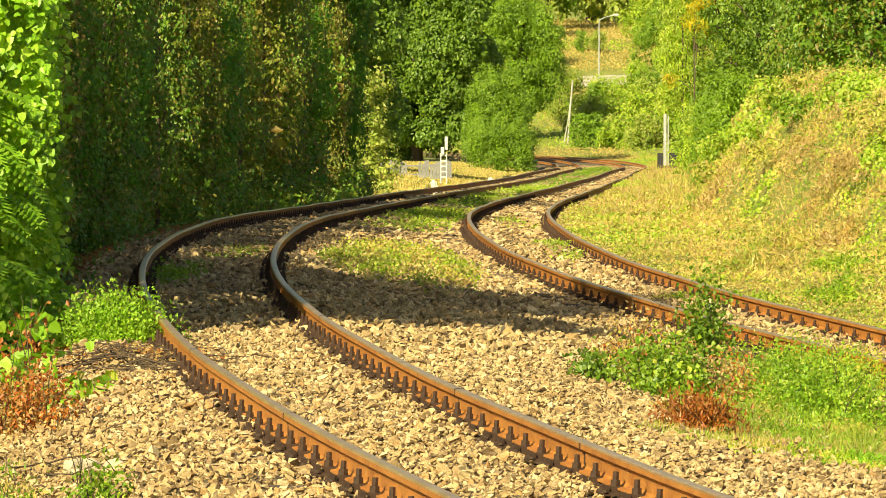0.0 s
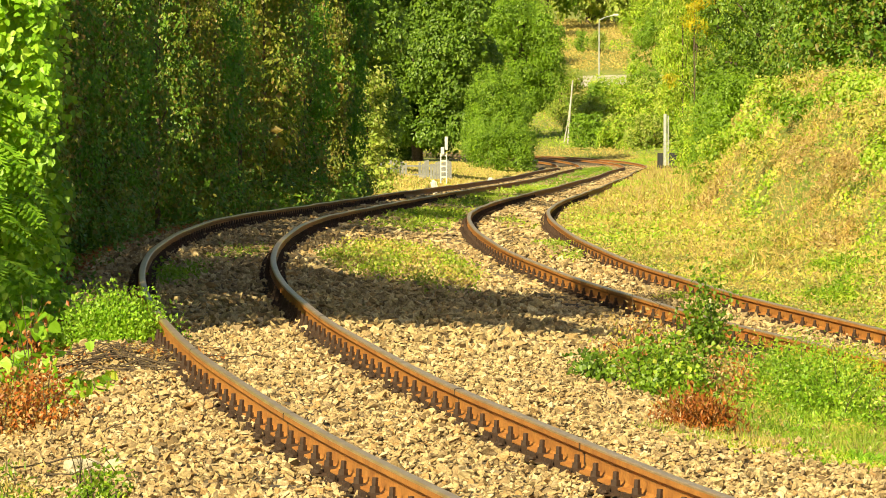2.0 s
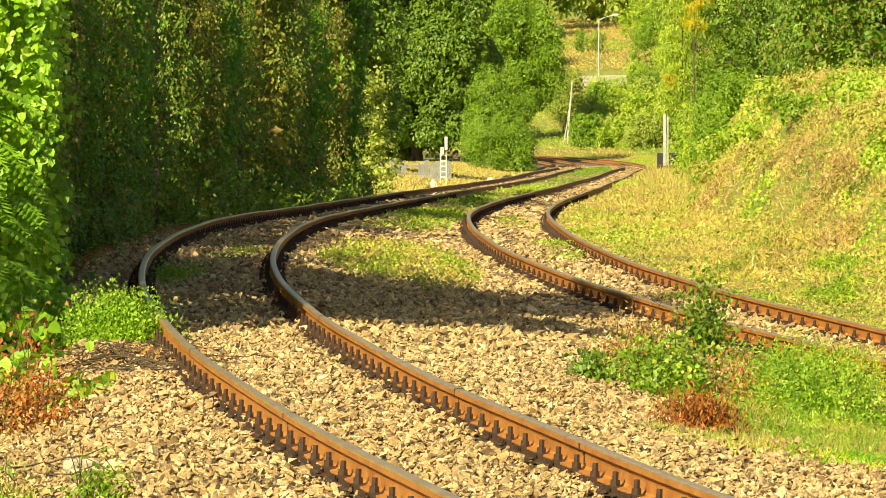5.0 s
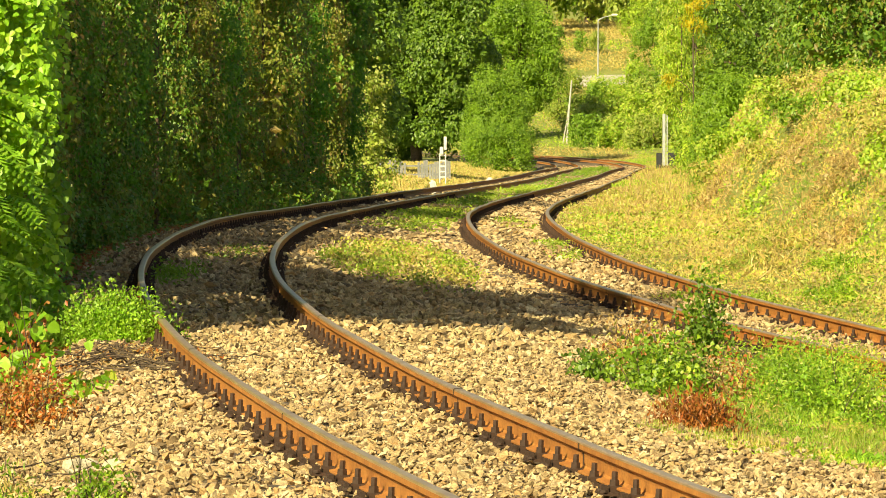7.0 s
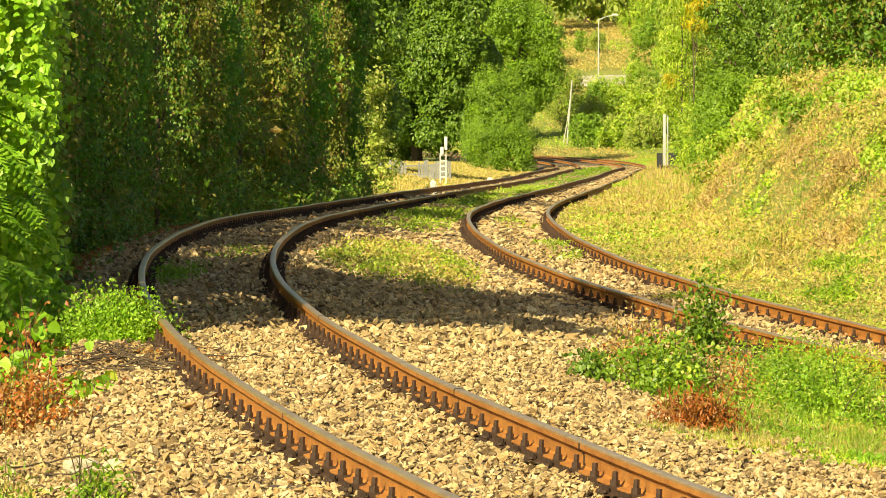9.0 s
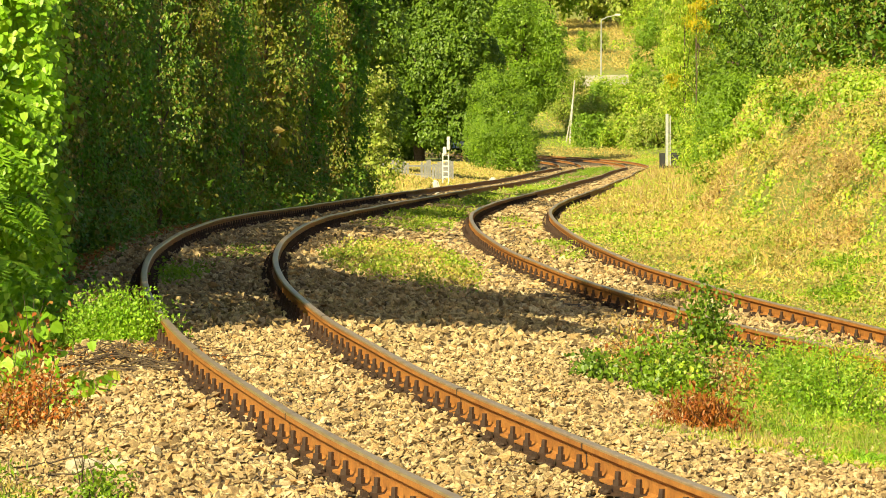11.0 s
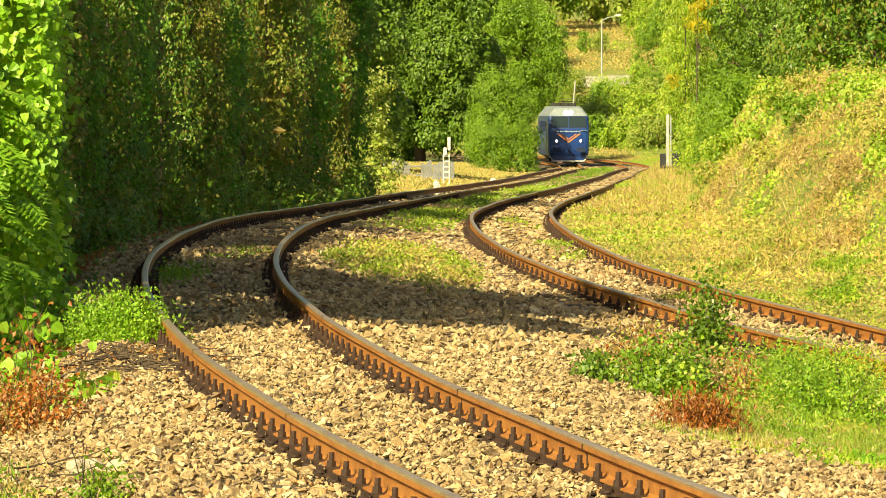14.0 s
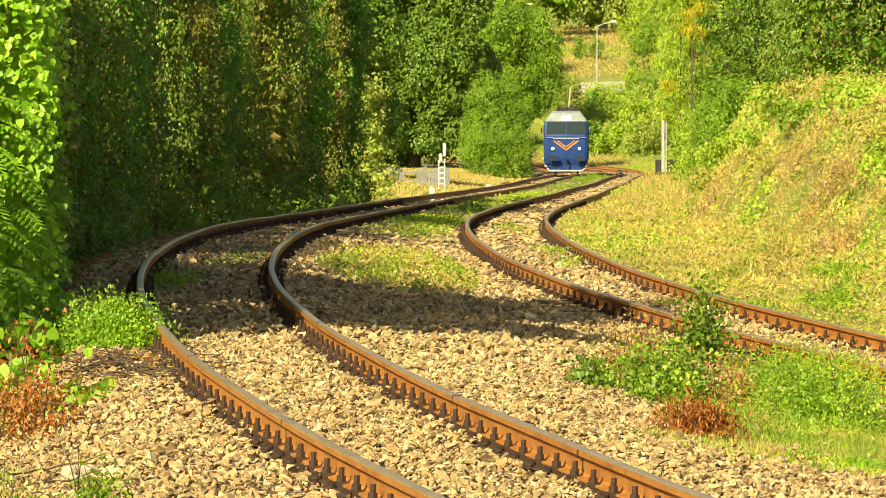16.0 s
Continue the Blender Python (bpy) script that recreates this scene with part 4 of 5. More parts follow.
# plants on the near side
weeds("creeper_mound", "light green creeper mound beside the rail", -2.85, 41.6, 0.38, 0.8, 0.50, 9000, 0.036, [VINE, BUSH, VINE, BUSH], 92, "oval", 0.5, "creeper")
weeds("leafy_creeper", "bright vine leaves trailing over dry twigs", -2.92, 34.5, 0.28, 1.0, 0.66, 300, 0.10, [VINE, VINE, GRASS], 93, "broad", 0.5, "creeper", stems=14)
weeds("dry_creeper", "rusty withered leaves under the creeper", -2.92, 33.0, 0.34, 0.6, 0.46, 2600, 0.040, [DRYLEAF, DRYLEAF, SEDGE], 94, "oval", 0.3, "creeper", stems=10)
weeds("dry_creeper", "rusty withered leaves on dry twigs", -3.25, 37.5, 0.10, 0.4, 0.95, 240, 0.054, [DRYLEAF], 95, "oval", 0.5, "creeper", stems=6)
weeds("seedling", "small bright green plant on the ballast", -1.92, 26.6, 0.05, 0.15, 0.32, 600, 0.036, [BUSH, GRASS, BUSH], 96, "oval", 0.2, "plant", stems=4)
weeds("grass_tuft", "pale grass and dry stalks on the ballast", -2.42, 26.2, 0.08, 0.3, 0.32, 850, 0.048, [BUSH, GRASS, BUSH, HAY], 97, "long", -0.5, "grass", stems=8)


def frond_sapling(name, label, x, y, h, spread, n, seed):
    """A young tree with long feathered leaves: a stem, and fronds of paired leaflets."""
    rng = np.random.default_rng(seed)
    z = float(ground(x, y)) - 0.03
    ob = empty(name, x, y, z, label, "sapling")
    tube("stem", [(0, 0, 0), (0.03, 0, h * 0.5), (0.0, 0.02, h)], [0.018, 0.014, 0.008], BARK, ob, 6)
    for k in range(n):
        a = -0.5 + rng.normal(0, 0.55)
        z0 = h * rng.uniform(0.45, 1.0)
        q = np.linspace(0.04, 1, 15)
        long = spread * rng.uniform(0.8, 1.15)
        line = np.stack([long * q * math.cos(a), long * q * math.sin(a), z0 + long * (0.30 * q - 0.62 * q ** 2)], -1)
        P = np.repeat(line, 2, 0)
        across = np.array([-math.sin(a), math.cos(a), 0.0])
        ahead = np.gradient(line, axis=0)
        T = unit(np.repeat(unit(ahead), 2, 0) * 0.45 + np.tile([[1.0], [-1.0]], (15, 1)) * across - np.array([0, 0, 0.35]))
        B = unit(np.cross(T, [0.2, -0.4, 0.9]))
        base, tris = SHAPES["long"]
        size = 0.17 * np.repeat(1 - 0.55 * q ** 3, 2)[:, None, None]
        N = np.cross(T, B)
        V = P[:, None] + size * (base[None, :, 0:1] * B[:, None] + base[None, :, 1:2] * T[:, None] + base[None, :, 2:3] * N[:, None])
        F = (np.arange(30)[:, None, None] * 4 + np.array(tris)[None]).reshape(-1, 4)
        mesh_ob("frond", V.reshape(-1, 3), F, VINE, ob)
    return ob


frond_sapling("feather_leaf_sapling", "young tree with long feathered bright green leaves", -4.12, 41.7, 2.55, 0.72, 15, 130)
frond_sapling("feather_leaf_sapling", "feathered green sapling leaning from the vines", -4.0, 41.9, 1.9, 0.62, 9, 131)


def rock(label, x, y, w, h, seed, mat):
    rng = np.random.default_rng(seed)
    bm = bmesh.new()
    bmesh.ops.create_icosphere(bm, subdivisions=2, radius=1)
    for v in bm.verts:
        k = 1 + rng.normal(0, 0.10)
        v.co = (v.co.x * w * 0.5 * k, v.co.y * w * 0.42 * k, max(-0.4, min(0.75, v.co.z)) * h * k)
    ob = part("rock", bm, mat, None)
    ob.location = (x, y, float(ground(x, y)) + 0.03 + h * 0.35)
    return tagged(ob, label, "rock")


PALE_ROCK = mottled("pale_rock", [(0.3, (0.46, 0.40, 0.28)), (0.7, (0.62, 0.55, 0.41))], 14, 0.9, relief=0.5)
BROWN_ROCK = mottled("brown_rock", [(0.3, (0.22, 0.13, 0.065)), (0.7, (0.36, 0.23, 0.12))], 14, 0.9, relief=0.5)
rock("flat pale stone slab lying on the ballast", -2.16, 28.7, 0.24, 0.075, 1, PALE_ROCK)
rock("pale broken stone on the ballast", -1.93, 28.2, 0.13, 0.06, 2, PALE_ROCK)
rock("reddish-brown broken stone on the ballast", -1.49, 24.9, 0.15, 0.075, 3, BROWN_ROCK)
# taller growth on the bank: green bushes and withered stands
BANK_GROWTH = ((5.6, 66, 0), (6.3, 78, 1), (6.4, 85, 2), (5.0, 72, 2), (6.9, 92, 0), (6.6, 101, 1), (7.4, 108, 0), (7.0, 118, 2), (4.9, 60, 0), (4.3, 67, 2),
               (5.5, 95, 1), (7.8, 126, 2), (8.6, 141, 0), (9.6, 160, 2), (5.9, 72, 1), (7.3, 84, 0), (7.9, 96, 2), (6.0, 110, 0))
for k, (gx, gy, kind) in enumerate(BANK_GROWTH):
    weeds("bank_growth", ("green herb bush on the grass bank", "withered red-brown stand on the grass bank", "straw-coloured tall grass on the bank")[kind], gx, gy, 0.42, 1.1, 0.34 + 0.04 * (k % 4),
          900, 0.085, ([BUSH, GRASS], [SEDGE, HAY, SEDGE], [STRAW, PALE, HAY])[kind], 300 + k, "long", (0.2, -0.4, -0.5)[kind], "bush" if kind == 0 else "dry grass", stems=5)
# creeper heaps and withered brakes that hang over the face of the bank
HEAPS = ((6.1, 92, 0), (6.6, 87, 1), (6.3, 82, 2), (7.1, 82, 0), (7.0, 77, 3), (6.6, 95, 0), (7.5, 93, 2), (5.6, 97, 3), (5.9, 100, 0), (6.9, 73, 0), (6.5, 77, 2), (7.6, 88, 3), (6.9, 91, 3), (6.0, 87, 3), (7.9, 96, 0))
for k, (gx, gy, kind) in enumerate(HEAPS):
    heap = [(0.3 * math.cos(2.4 * q + k), 0.7 * math.sin(2.4 * q + k), 0.14 + 0.10 * (q % 3), 0.34, 0.6, 0.24) for q in range(6)]
    tree("creeper_heap", ("fresh green creeper heaped on the bank", "dark green bramble heap on the bank", "withered brown brake on the bank", "yellow-green creeper tangle on the bank")[kind], gx, gy, heap,
         (GRASS, BUSH, SEDGE, STRAW)[kind], 34, 0.16, 20, 0.055, 500 + k, ("broad", "broad", "long", "oval")[kind], 0, "creeper", 0.4, -0.3, "heaps on the bank", core=8)
weeds("dry_twigs", "tangle of dry brown twigs beside the creeper", -2.35, 38.6, 0.46, 1.2, 0.14, 1300, 0.05, [SEDGE, DRYLEAF, BARK], 340, "long", 0.1, "twigs", stems=46)


def lying_twigs(label, cx, cy, rx, ry, n, seed):
    """Thin dead twigs dropped across one another."""
    rng = np.random.default_rng(seed)
    ob = empty("fallen_twigs", cx, cy, float(ground(cx, cy)), label, "twigs")
    for k in range(n):
        x, y = rng.normal(0, rx * 0.5), rng.normal(0, ry * 0.5)
        a, long = rng.normal(0, 0.7), rng.uniform(0.2, 0.6)
        q = np.linspace(-0.5, 0.5, 4)
        px, py = x + long * q * math.cos(a), y + long * q * math.sin(a) * 1.6
        z = ground(cx + px, cy + py) - float(ground(cx, cy)) + 0.04 + 0.05 * rng.random() + rng.normal(0, 0.022, 4)
        tube("twig", np.stack([px, py, z], -1), 0.007 * np.linspace(1, 0.4, 4), BARK, ob, 4)
    return ob


lying_twigs("dark dead twigs heaped beside the creeper", -2.40, 38.4, 0.70, 2.0, 90, 350)
lying_twigs("thin dead twigs scattered on the ballast", -2.2, 28.5, 0.5, 2.4, 6, 351)
weeds("dry_twigs", "dry stalks and fine twigs on the ballast", -2.2, 27.5, 0.35, 0.9, 0.30, 60, 0.05, [HAY], 341, "long", 0.1, "twigs", stems=14)
weeds("dry_twigs", "dark broken twigs lying beside the rail", 1.38, 33.4, 0.10, 0.3, 0.12, 16, 0.04, [SEDGE], 342, "long", 0.1, "twigs", stems=8)
weeds("short_grass", "short bright grass between the tracks", 2.65, 32.0, 0.55, 0.9, 0.07, 2600, 0.05, [GRASS, VINE, STRAW], 343, "long", -0.4, "grass")
weeds("short_grass", "sparse grass edging the ballast", 1.85, 31.8, 0.30, 0.6, 0.05, 900, 0.05, [GRASS, HAY], 344, "long", -0.4, "grass")


# ---- lineside and far things ----
PAINTED = mottled("white_paint", [(0.3, (0.50, 0.50, 0.48)), (0.7, (0.70, 0.70, 0.67))], 4, 0.6)
CONCRETE = mottled("concrete", [(0.3, (0.34, 0.33, 0.30)), (0.7, (0.52, 0.50, 0.46))], 5, 0.9, relief=0.4)
BLACK = mottled("black_box", [(0.3, (0.012, 0.013, 0.014)), (0.7, (0.035, 0.037, 0.04))], 6, 0.5)
GALV = mottled("galvanised", [(0.3, (0.40, 0.42, 0.43)), (0.7, (0.58, 0.60, 0.60))], 7, 0.5, 0.6)
PLANK = mottled("weathered_plank", [(0.3, (0.16, 0.165, 0.17)), (0.7, (0.27, 0.27, 0.27))], 3, 0.9)
TARMAC = mottled("pale_road", [(0.3, (0.42, 0.38, 0.30)), (0.7, (0.56, 0.51, 0.41))], 0.4, 0.9)


def boxes(items, bevel=0.0):
    bm = bmesh.new()
    for x, y, z, a, b, c in items:
        bmesh.ops.create_cube(bm, size=1, matrix=Matrix.Translation((x, y, z)) @ Matrix.Diagonal((a, b, c, 1)))
    if bevel:
        bmesh.ops.bevel(bm, geom=bm.edges[:], offset=bevel, segments=2, affect="EDGES")
    return bm


def upright(name, label, category, x, y):
    return empty(name, x, y, float(ground(x, y)) - 0.03, label, category)


# white lattice mast by the verge
m = upright("signal_mast", "white lattice signal mast in dry grass", "signal mast", 0.03, 214)
for sx in (-0.13, 0.13):
    part("leg", boxes([(sx, 0, 0.75, 0.05, 0.06, 1.5)], 0.01), PAINTED, m)
for k in range(5):
    part("rung", boxes([(0, 0, 0.45 + 0.24 * k, 0.24, 0.05, 0.06)]), PAINTED, m)
part("top", boxes([(0.12, 0, 1.95, 0.14, 0.10, 0.6)], 0.02), PAINTED, m)
part("lamp_head", boxes([(-0.05, -0.06, 1.62, 0.16, 0.14, 0.34)], 0.02), PAINTED, m)
# plank fence behind the verge
m = upright("plank_fence", "grey weathered plank fence behind dry grass", "fence", -1.6, 222)
rng = np.random.default_rng(5)
for k in range(26):
    if k not in (10, 11, 12, 13):
        part("plank", boxes([(-1.3 + 0.13 * k, 0, 0.40 + rng.uniform(-0.08, 0.08), 0.11, 0.025, 0.8)]), PLANK, m).rotation_euler = (0, rng.uniform(-0.04, 0.04), 0)
for z in (0.2, 0.6):
    part("rail", boxes([(0.3, 0.035, z, 3.4, 0.04, 0.08)]), PLANK, m)
# white marker stones
m = upright("marker_stone", "tilted white hectometre stone by the rail", "marker stone", -0.22, 160)
part("stone_post", boxes([(0, 0, 0.24, 0.20, 0.16, 0.50)], 0.05), PAINTED, m)
m.rotation_euler = (0, radians(-14), 0)
m = upright("marker_stone", "small white stone beside the bend", "marker stone", 2.05, 207)
part("stone_post", boxes([(0, 0, 0.16, 0.26, 0.2, 0.34)], 0.05), PAINTED, m)
# twin post with relay box
m = upright("relay_post", "grey twin post with black relay box at the trackside", "signal post", 13.2, 285)
part("post", boxes([(-0.03, 0, 1.75, 0.17, 0.16, 3.5)], 0.015), GALV, m)
part("post", boxes([(0.16, 0.02, 1.7, 0.07, 0.08, 3.4)], 0.01), GALV, m)
part("relay_box", boxes([(-0.30, 0.2, 0.60, 0.34, 0.4, 1.15)], 0.02), BLACK, m)
part("relay_box", boxes([(0.46, 0.2, 0.60, 0.46, 0.4, 1.15)], 0.02), BLACK, m)
part("base", boxes([(0.0, 0.05, 0.2, 0.36, 0.3, 0.5)], 0.03), IRON, m)
# leaning wooden pole with stay
m = upright("utility_pole", "slim weathered utility pole leaning beside the bend", "utility pole", 11.05, 425)
tube("pole", [(0, 0, 0), (0.2, 0, 3), (0.42, 0, 5.6)], [0.09, 0.08, 0.07], CONCRETE, m)
tube("stay", [(-0.35, 0, 0), (0.0, 0, 2), (0.38, 0, 5.0)], [0.06, 0.05, 0.05], CONCRETE, m)
# street lamps by the far road
for x, y, flip in ((19.1, 588, 1), (9.5, 622, 1)):
    m = empty("street_lamp", x, y, float(ground(x, y)) - 0.05, "tall grey street lamp beside the far road", "street lamp", "street lamps")
    tube("pole", [(0, 0, 0), (0, 0, 4), (0, 0, 7.6)], [0.11, 0.09, 0.07], GALV, m)
    tube("arm", [(0, 0, 7.5), (0.7 * flip, 0, 7.85), (1.7 * flip, 0, 8.1)], [0.06, 0.05, 0.05], GALV, m)
    part("lamp_head", boxes([(2.0 * flip, 0, 8.15, 0.8, 0.35, 0.26)], 0.09), PAINTED, m)
# the far road: a pale strip laid over the hillside
xs = np.arange(15, 60, 3.0)
V = np.stack([np.concatenate([xs, xs]), np.concatenate([np.full(len(xs), 579.0), np.full(len(xs), 593.0)]), np.zeros(2 * len(xs))], -1)
V[:, 2] = ground(V[:, 0], V[:, 1]) + 0.25
k = len(xs)
road = mesh_ob("road", V, [(i, i + 1, k + i + 1, k + i) for i in range(k - 1)], TARMAC)
tagged(road, "pale sunlit road across the far hillside", "road", kind="structure")

# ---- locomotive ----
BLUE = mottled("blue_paint", [(0.3, (0.007, 0.036, 0.17)), (0.7, (0.012, 0.054, 0.235))], 1.2, 0.32, relief=0.05)
NAVY = mottled("dark_blue_skirt", [(0.3, (0.005, 0.015, 0.055)), (0.7, (0.010, 0.026, 0.085))], 2, 0.8)
GREY = mottled("pale_roof_paint", [(0.3, (0.22, 0.26, 0.27)), (0.7, (0.31, 0.35, 0.36))], 1.5, 0.5)
DARK = mottled("sooty_underframe", [(0.3, (0.015, 0.015, 0.015)), (0.7, (0.05, 0.045, 0.04))], 4, 0.8)
ORANGE = mottled("orange_stripe", [(0.3, (0.62, 0.20, 0.03)), (0.7, (0.75, 0.28, 0.05))], 3, 0.4)
PALEBAR = mottled("pale_lettering", [(0.3, (0.34, 0.42, 0.54)), (0.7, (0.44, 0.52, 0.64))], 3, 0.5)
GLASS = material("cab_glass", 0.08)[0]
GLASS.node_tree.nodes["Principled BSDF"].inputs["Base Color"].default_value = (0.02, 0.035, 0.04, 1)
LAMP, nt, b = material("lit_headlamp", 0.3)
b.inputs["Base Color"].default_value = (1, 1, 1, 1)
b.inputs["Emission Color"].default_value = (1.0, 0.97, 0.9, 1)
b.inputs["Emission Strength"].default_value = 10.0

LENGTH = 17.0
LEVELS = [(0.62, 0.10, 1.42), (1.05, 0.0, 1.47), (2.5, 0.0, 1.48), (2.62, 0.03, 1.48), (3.48, 0.36, 1.43), (4.05, 0.86, 1.02), (4.18, 1.5, 0.90)]


def front_y(z):
    return float(np.interp(z, [l[0] for l in LEVELS], [l[1] for l in LEVELS]))


def shell(levels, lid):
    bm = bmesh.new()
    rings = []
    for z, y, w in levels:
        c = min(0.22, w * 0.3)
        f, r = y, LENGTH - y
        ring = [(-w, f + c), (-w + c * 0.35, f + c * 0.3), (-w + c, f), (0, f - 0.03), (w - c, f), (w - c * 0.35, f + c * 0.3), (w, f + c), (w, r - c), (w - c, r), (0, r), (-w + c, r), (-w, r - c)]
        rings.append([bm.verts.new((px, py, z)) for px, py in ring])
    n = len(rings[0])
    for a, b in zip(rings, rings[1:]):
        for i in range(n):
            bm.faces.new((a[i], a[(i + 1) % n], b[(i + 1) % n], b[i]))
    if lid:
        bm.faces.new(rings[-1])
    bm.faces.new(list(reversed(rings[0])))
    return bm


loco = empty("locomotive", 0, 0, 0, "blue electric locomotive with orange chevron and pale roof, headlamps lit", "locomotive")
part("body", shell(LEVELS[:5], False), BLUE, loco, "glossy blue body")
part("roof", shell(LEVELS[4:], True), GREY, loco, "pale grey sloping roof")


def panel(name, mat, corners, thick=0.03, parent=None, label=""):
    """A flat plate in front of the face, given by (x, z) corners."""
    bm = bmesh.new()
    a = [bm.verts.new((x, front_y(z) - 0.03 - thick, z)) for x, z in corners]
    b = [bm.verts.new((x, front_y(z) + 0.02, z)) for x, z in corners]
    n = len(a)
    bm.faces.new(a)
    bm.faces.new(list(reversed(b)))
    for i in range(n):
        bm.faces.new((a[i], b[i], b[(i + 1) % n], a[(i + 1) % n]))
    bmesh.ops.recalc_face_normals(bm, faces=bm.faces)
    return part(name, bm, mat, parent or loco, label)


for sx in (-1, 1):
    w = panel("windscreen", GLASS, [(sx * 0.05, 2.70), (sx * 1.27, 2.70), (sx * 1.20, 3.40), (sx * 0.05, 3.42)], label="dark windscreen pane")
    panel("screen_frame", NAVY, [(sx * 0.02, 2.63), (sx * 1.32, 2.63), (sx * 1.24, 3.46), (sx * 0.02, 3.47)], 0.012)
    panel("chevron", ORANGE, [(0, 1.55), (sx * 0.88, 2.20), (sx * 0.74, 2.20), (0, 1.66)], 0.012, label="orange chevron stripe")
    panel("chevron", ORANGE, [(0, 1.76), (sx * 0.60, 2.20), (sx * 0.50, 2.20), (0, 1.83)], 0.012, label="thin orange chevron stripe")
    # the roof lenses are oversized, so that their shape takes in the glare
    for x, z, r in ((sx * 0.87, 1.68, 0.085), (sx * 0.17, 3.72, 0.17)):
        bm = bmesh.new()
        bmesh.ops.create_cone(bm, cap_ends=True, segments=20, radius1=r * 1.25, radius2=r * 1.15, depth=0.16, matrix=Matrix.Translation((x, front_y(z) - 0.05, z)) @ Matrix.Rotation(radians(90), 4, "X"))
        ring = part("headlamp", bm, GREY, loco, "round grey headlamp housing")
        bm = bmesh.new()
        bmesh.ops.create_uvsphere(bm, u_segments=16, v_segments=8, radius=r, matrix=Matrix.Translation((x, front_y(z) - 0.12, z)) @ Matrix.Diagonal((1, 0.4, 1, 1)))
        part("lens", bm, LAMP, ring, "bright white lit lens")
    bm = bmesh.new()
    bmesh.ops.create_cone(bm, cap_ends=True, segments=16, radius1=0.10, radius2=0.10, depth=0.5, matrix=Matrix.Translation((sx * 0.875, -0.2, 1.05)) @ Matrix.Rotation(radians(90), 4, "X"))
    bmesh.ops.create_cube(bm, size=1, matrix=Matrix.Translation((sx * 0.875, -0.47, 1.05)) @ Matrix.Diagonal((0.60, 0.06, 0.34, 1)))
    part("buffer", bm, NAVY, loco, "dark blue rectangular buffer")
    part("step", boxes([(sx * 1.18, 0.12, 0.45, 0.3, 0.25, 0.05), (sx * 1.18, 0.12, 0.72, 0.3, 0.25, 0.05)]), DARK, loco)
    part("mirror", boxes([(sx * 1.62, 0.55, 2.9, 0.10, 0.06, 0.34)], 0.02), DARK, loco)
    part("handrail", boxes([(sx * 1.1, -0.1, 2.42, 0.5, 0.03, 0.03)]), GREY, loco)
    for k in range(6):
        part("side_grille", boxes([(sx * 1.485, 4.2 + 1.7 * k, 2.75, 0.03, 1.1, 0.7)], 0.01), NAVY, loco)
    part("side_window", boxes([(sx * 1.47, 1.3, 2.95, 0.05, 0.8, 0.6)], 0.015), GLASS, loco)
    part("cab_door", boxes([(sx * 1.48, 2.5, 2.1, 0.02, 0.62, 2.2)], 0.008), BLUE, loco)
# lettering band, too small to read
for k in range(9):
    part("lettering", boxes([(-0.77 + 0.19 * k, -0.045, 2.37, 0.14, 0.02, 0.075)]), PALEBAR, loco, "pale unreadable lettering block")
part("plough", boxes([(0, 0.14, 0.42, 2.5, 0.14, 0.42)], 0.04), BLUE, loco, "blue front plough")
part("plough_edge", boxes([(0, 0.05, 0.23, 2.2, 0.06, 0.10)], 0.02), PAINTED, loco, "white lower edge")
for sx in (-1, 1):
    part("plough_edge", boxes([(0, 0, 0, 0.09, 0.06, 0.5)], 0.02), PAINTED, loco, "white slanting edge").matrix_basis = pose(sx * 1.25, 0.05, 0.42, 0, sx * 40, 0)
part("coupler", boxes([(0, -0.2, 1.0, 0.12, 0.5, 0.16), (0, -0.42, 0.8, 0.08, 0.08, 0.45)], 0.02), NAVY, loco, "dark draw hook and screw coupling")
part("underframe", boxes([(0, LENGTH / 2, 0.66, 2.5, LENGTH - 0.8, 0.3), (0, LENGTH / 2, 0.42, 2.3, 4.0, 0.4)], 0.03), DARK, loco)
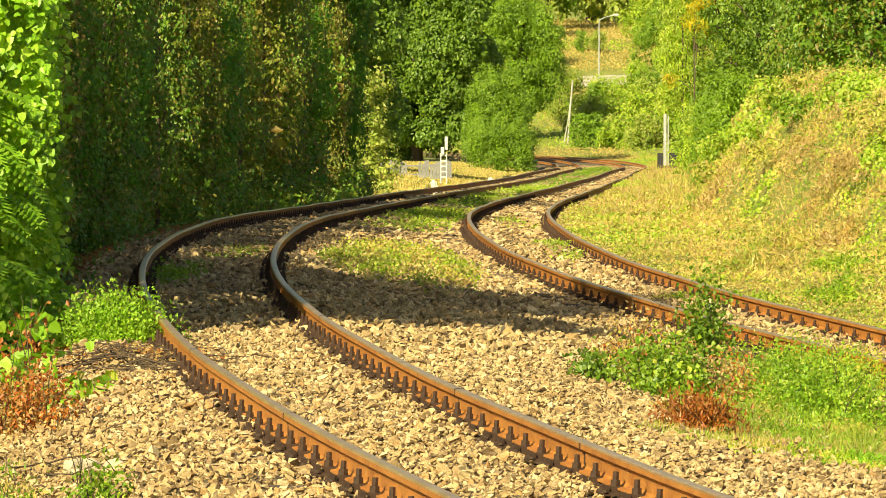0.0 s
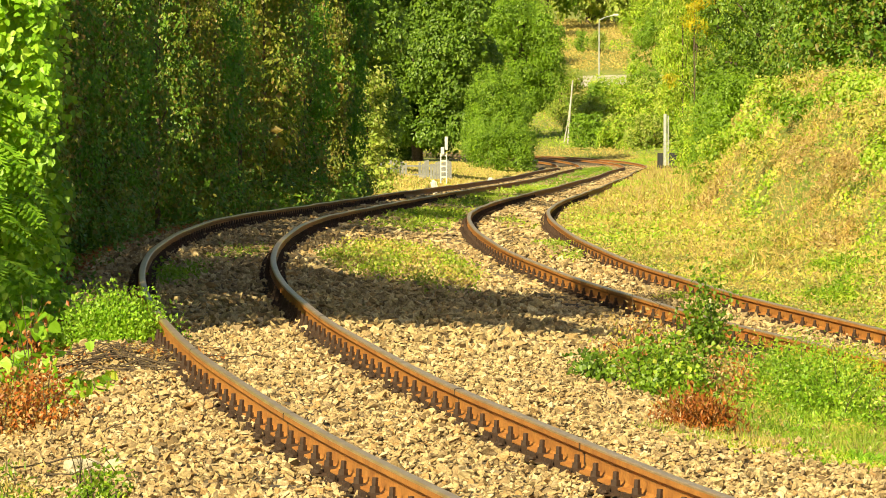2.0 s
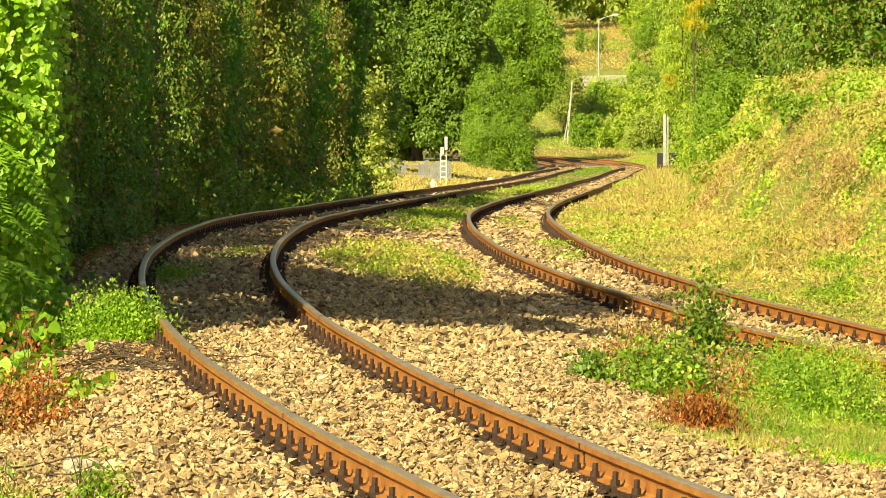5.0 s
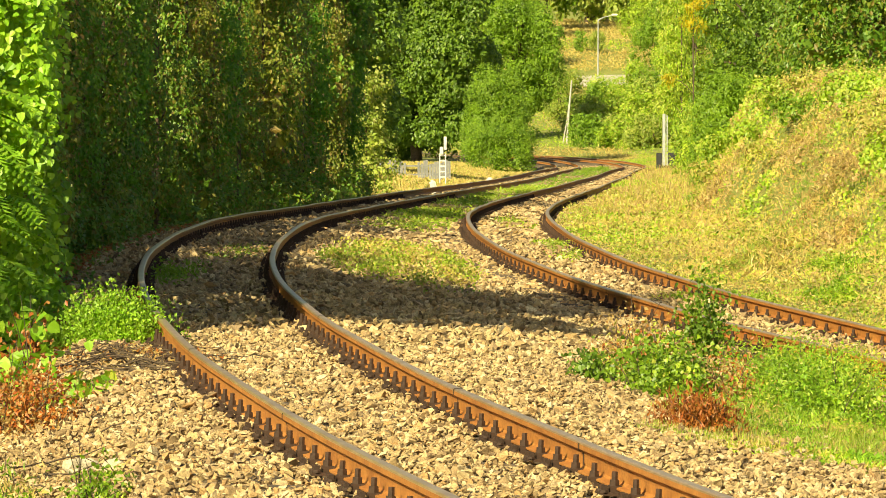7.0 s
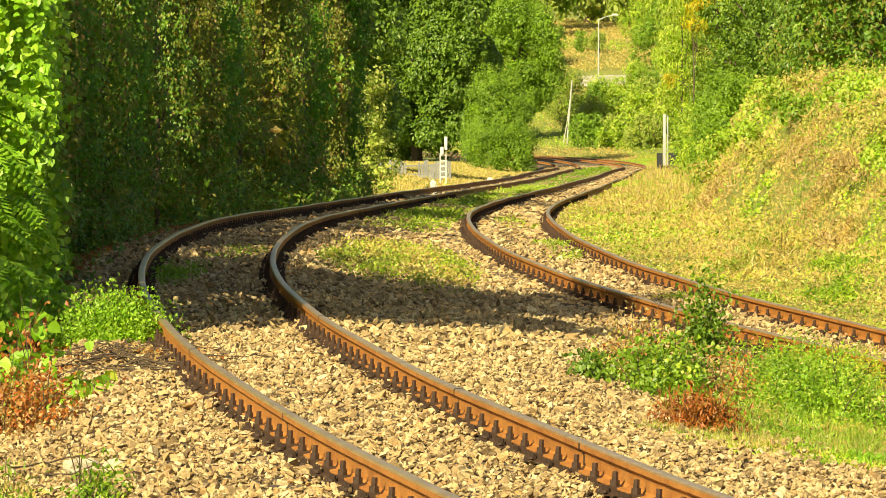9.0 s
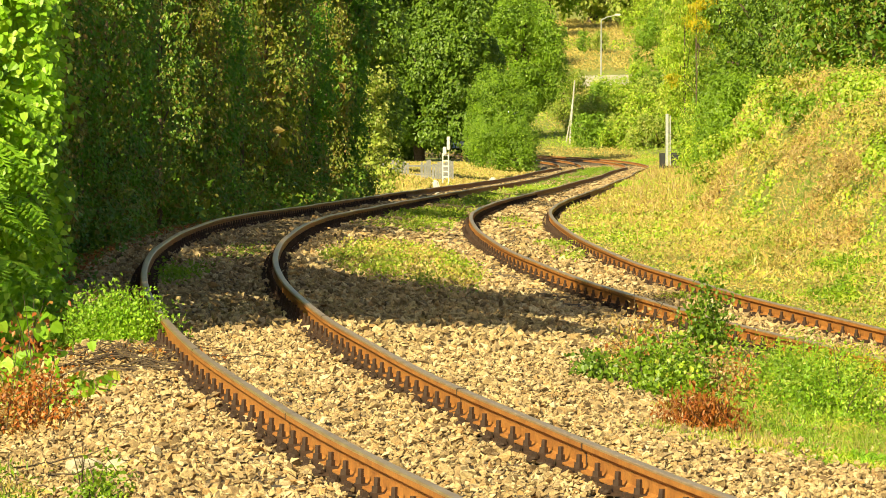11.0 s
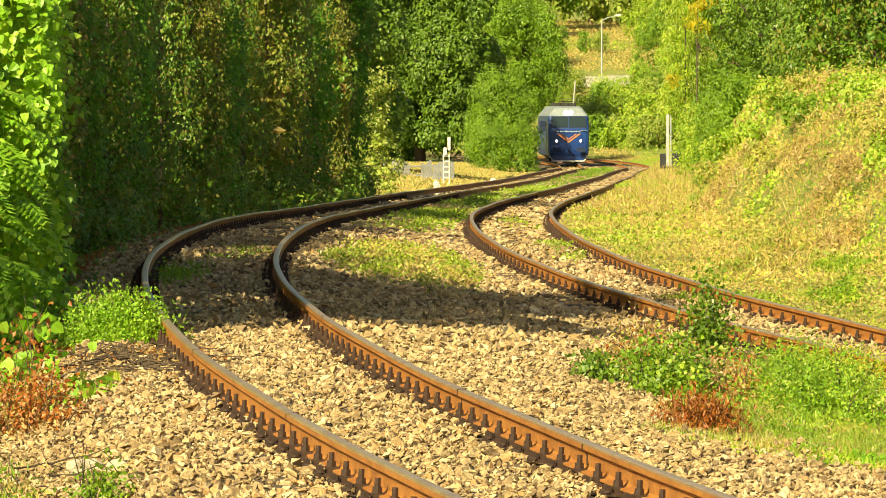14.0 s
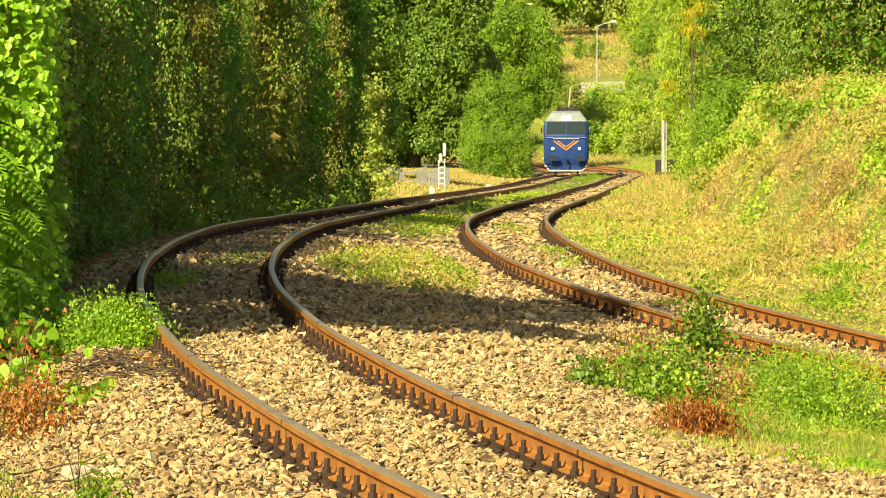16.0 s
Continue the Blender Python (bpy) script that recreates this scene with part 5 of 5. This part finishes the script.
part("roof_equipment", boxes([(0, 2.6, 4.30, 1.3, 1.2, 0.24), (-0.4, 6, 4.32, 0.5, 2.2, 0.25), (0.3, 9.5, 4.30, 0.9, 1.6, 0.24), (0, 13.5, 4.32, 1.2, 2.0, 0.26)], 0.03), DARK, loco, "dark roof equipment")
for k, x in enumerate((-0.55, 0, 0.55)):
    part("insulator", boxes([(x, 1.9, 4.32, 0.09, 0.09, 0.28)], 0.03), DARK, loco)
tube("pantograph", [(-0.6, 3.0, 4.44), (-0.5, 4.2, 4.52), (0.5, 4.2, 4.52), (0.6, 3.0, 4.44)], [0.03] * 4, DARK, loco, 6)
wheels = []
for y in (3.0, 5.2, 11.8, 14.0):
    bm = bmesh.new()
    for sx in (-1, 1):
        bmesh.ops.create_cone(bm, cap_ends=True, segments=28, radius1=0.625, radius2=0.60, depth=0.13, matrix=Matrix.Translation((sx * 0.75, 0, 0)) @ Matrix.Rotation(radians(sx * 90), 4, "Y"))
    bmesh.ops.create_cone(bm, cap_ends=True, segments=10, radius1=0.09, radius2=0.09, depth=1.5, matrix=Matrix.Rotation(radians(90), 4, "Y"))
    ws = part("wheelset", bm, DARK, loco, "dark steel wheelset")
    ws.location = (0, y, 0.625)
    wheels.append(ws)
for y in (4.1, 12.9):
    for sx in (-1, 1):
        part("bogie_frame", boxes([(sx * 1.02, y, 0.72, 0.12, 3.4, 0.26), (sx * 1.02, y - 1.1, 0.62, 0.2, 0.4, 0.4), (sx * 1.02, y + 1.1, 0.62, 0.2, 0.4, 0.4)], 0.02), DARK, loco)

SPEED = 14.967


def on_track(s):
    return Vector([float(v) for v in along(X1, Y1, Z1, A1, CANT1, s)[:3]])


def motions():
    rows = []
    for k in range(65):
        t = k * 0.25
        s = 312.224 - SPEED * (t - 15)
        a, b = on_track(s + 4.1), on_track(s + 12.9)
        d = (b - a).normalized()
        rows.append((t, Matrix.Translation(a - d * 4.1) @ pose(0, 0, 0, math.degrees(math.asin(d.z)), 0, -math.degrees(math.atan2(d.x, d.y)))))
    walk(loco, rows)
    for ws in wheels:
        p = ws.location.copy()
        walk(ws, [(k / 30, Matrix.Translation(p) @ Matrix.Rotation(SPEED * k / 30 / 0.625, 4, "X")) for k in range(481)])


motions()
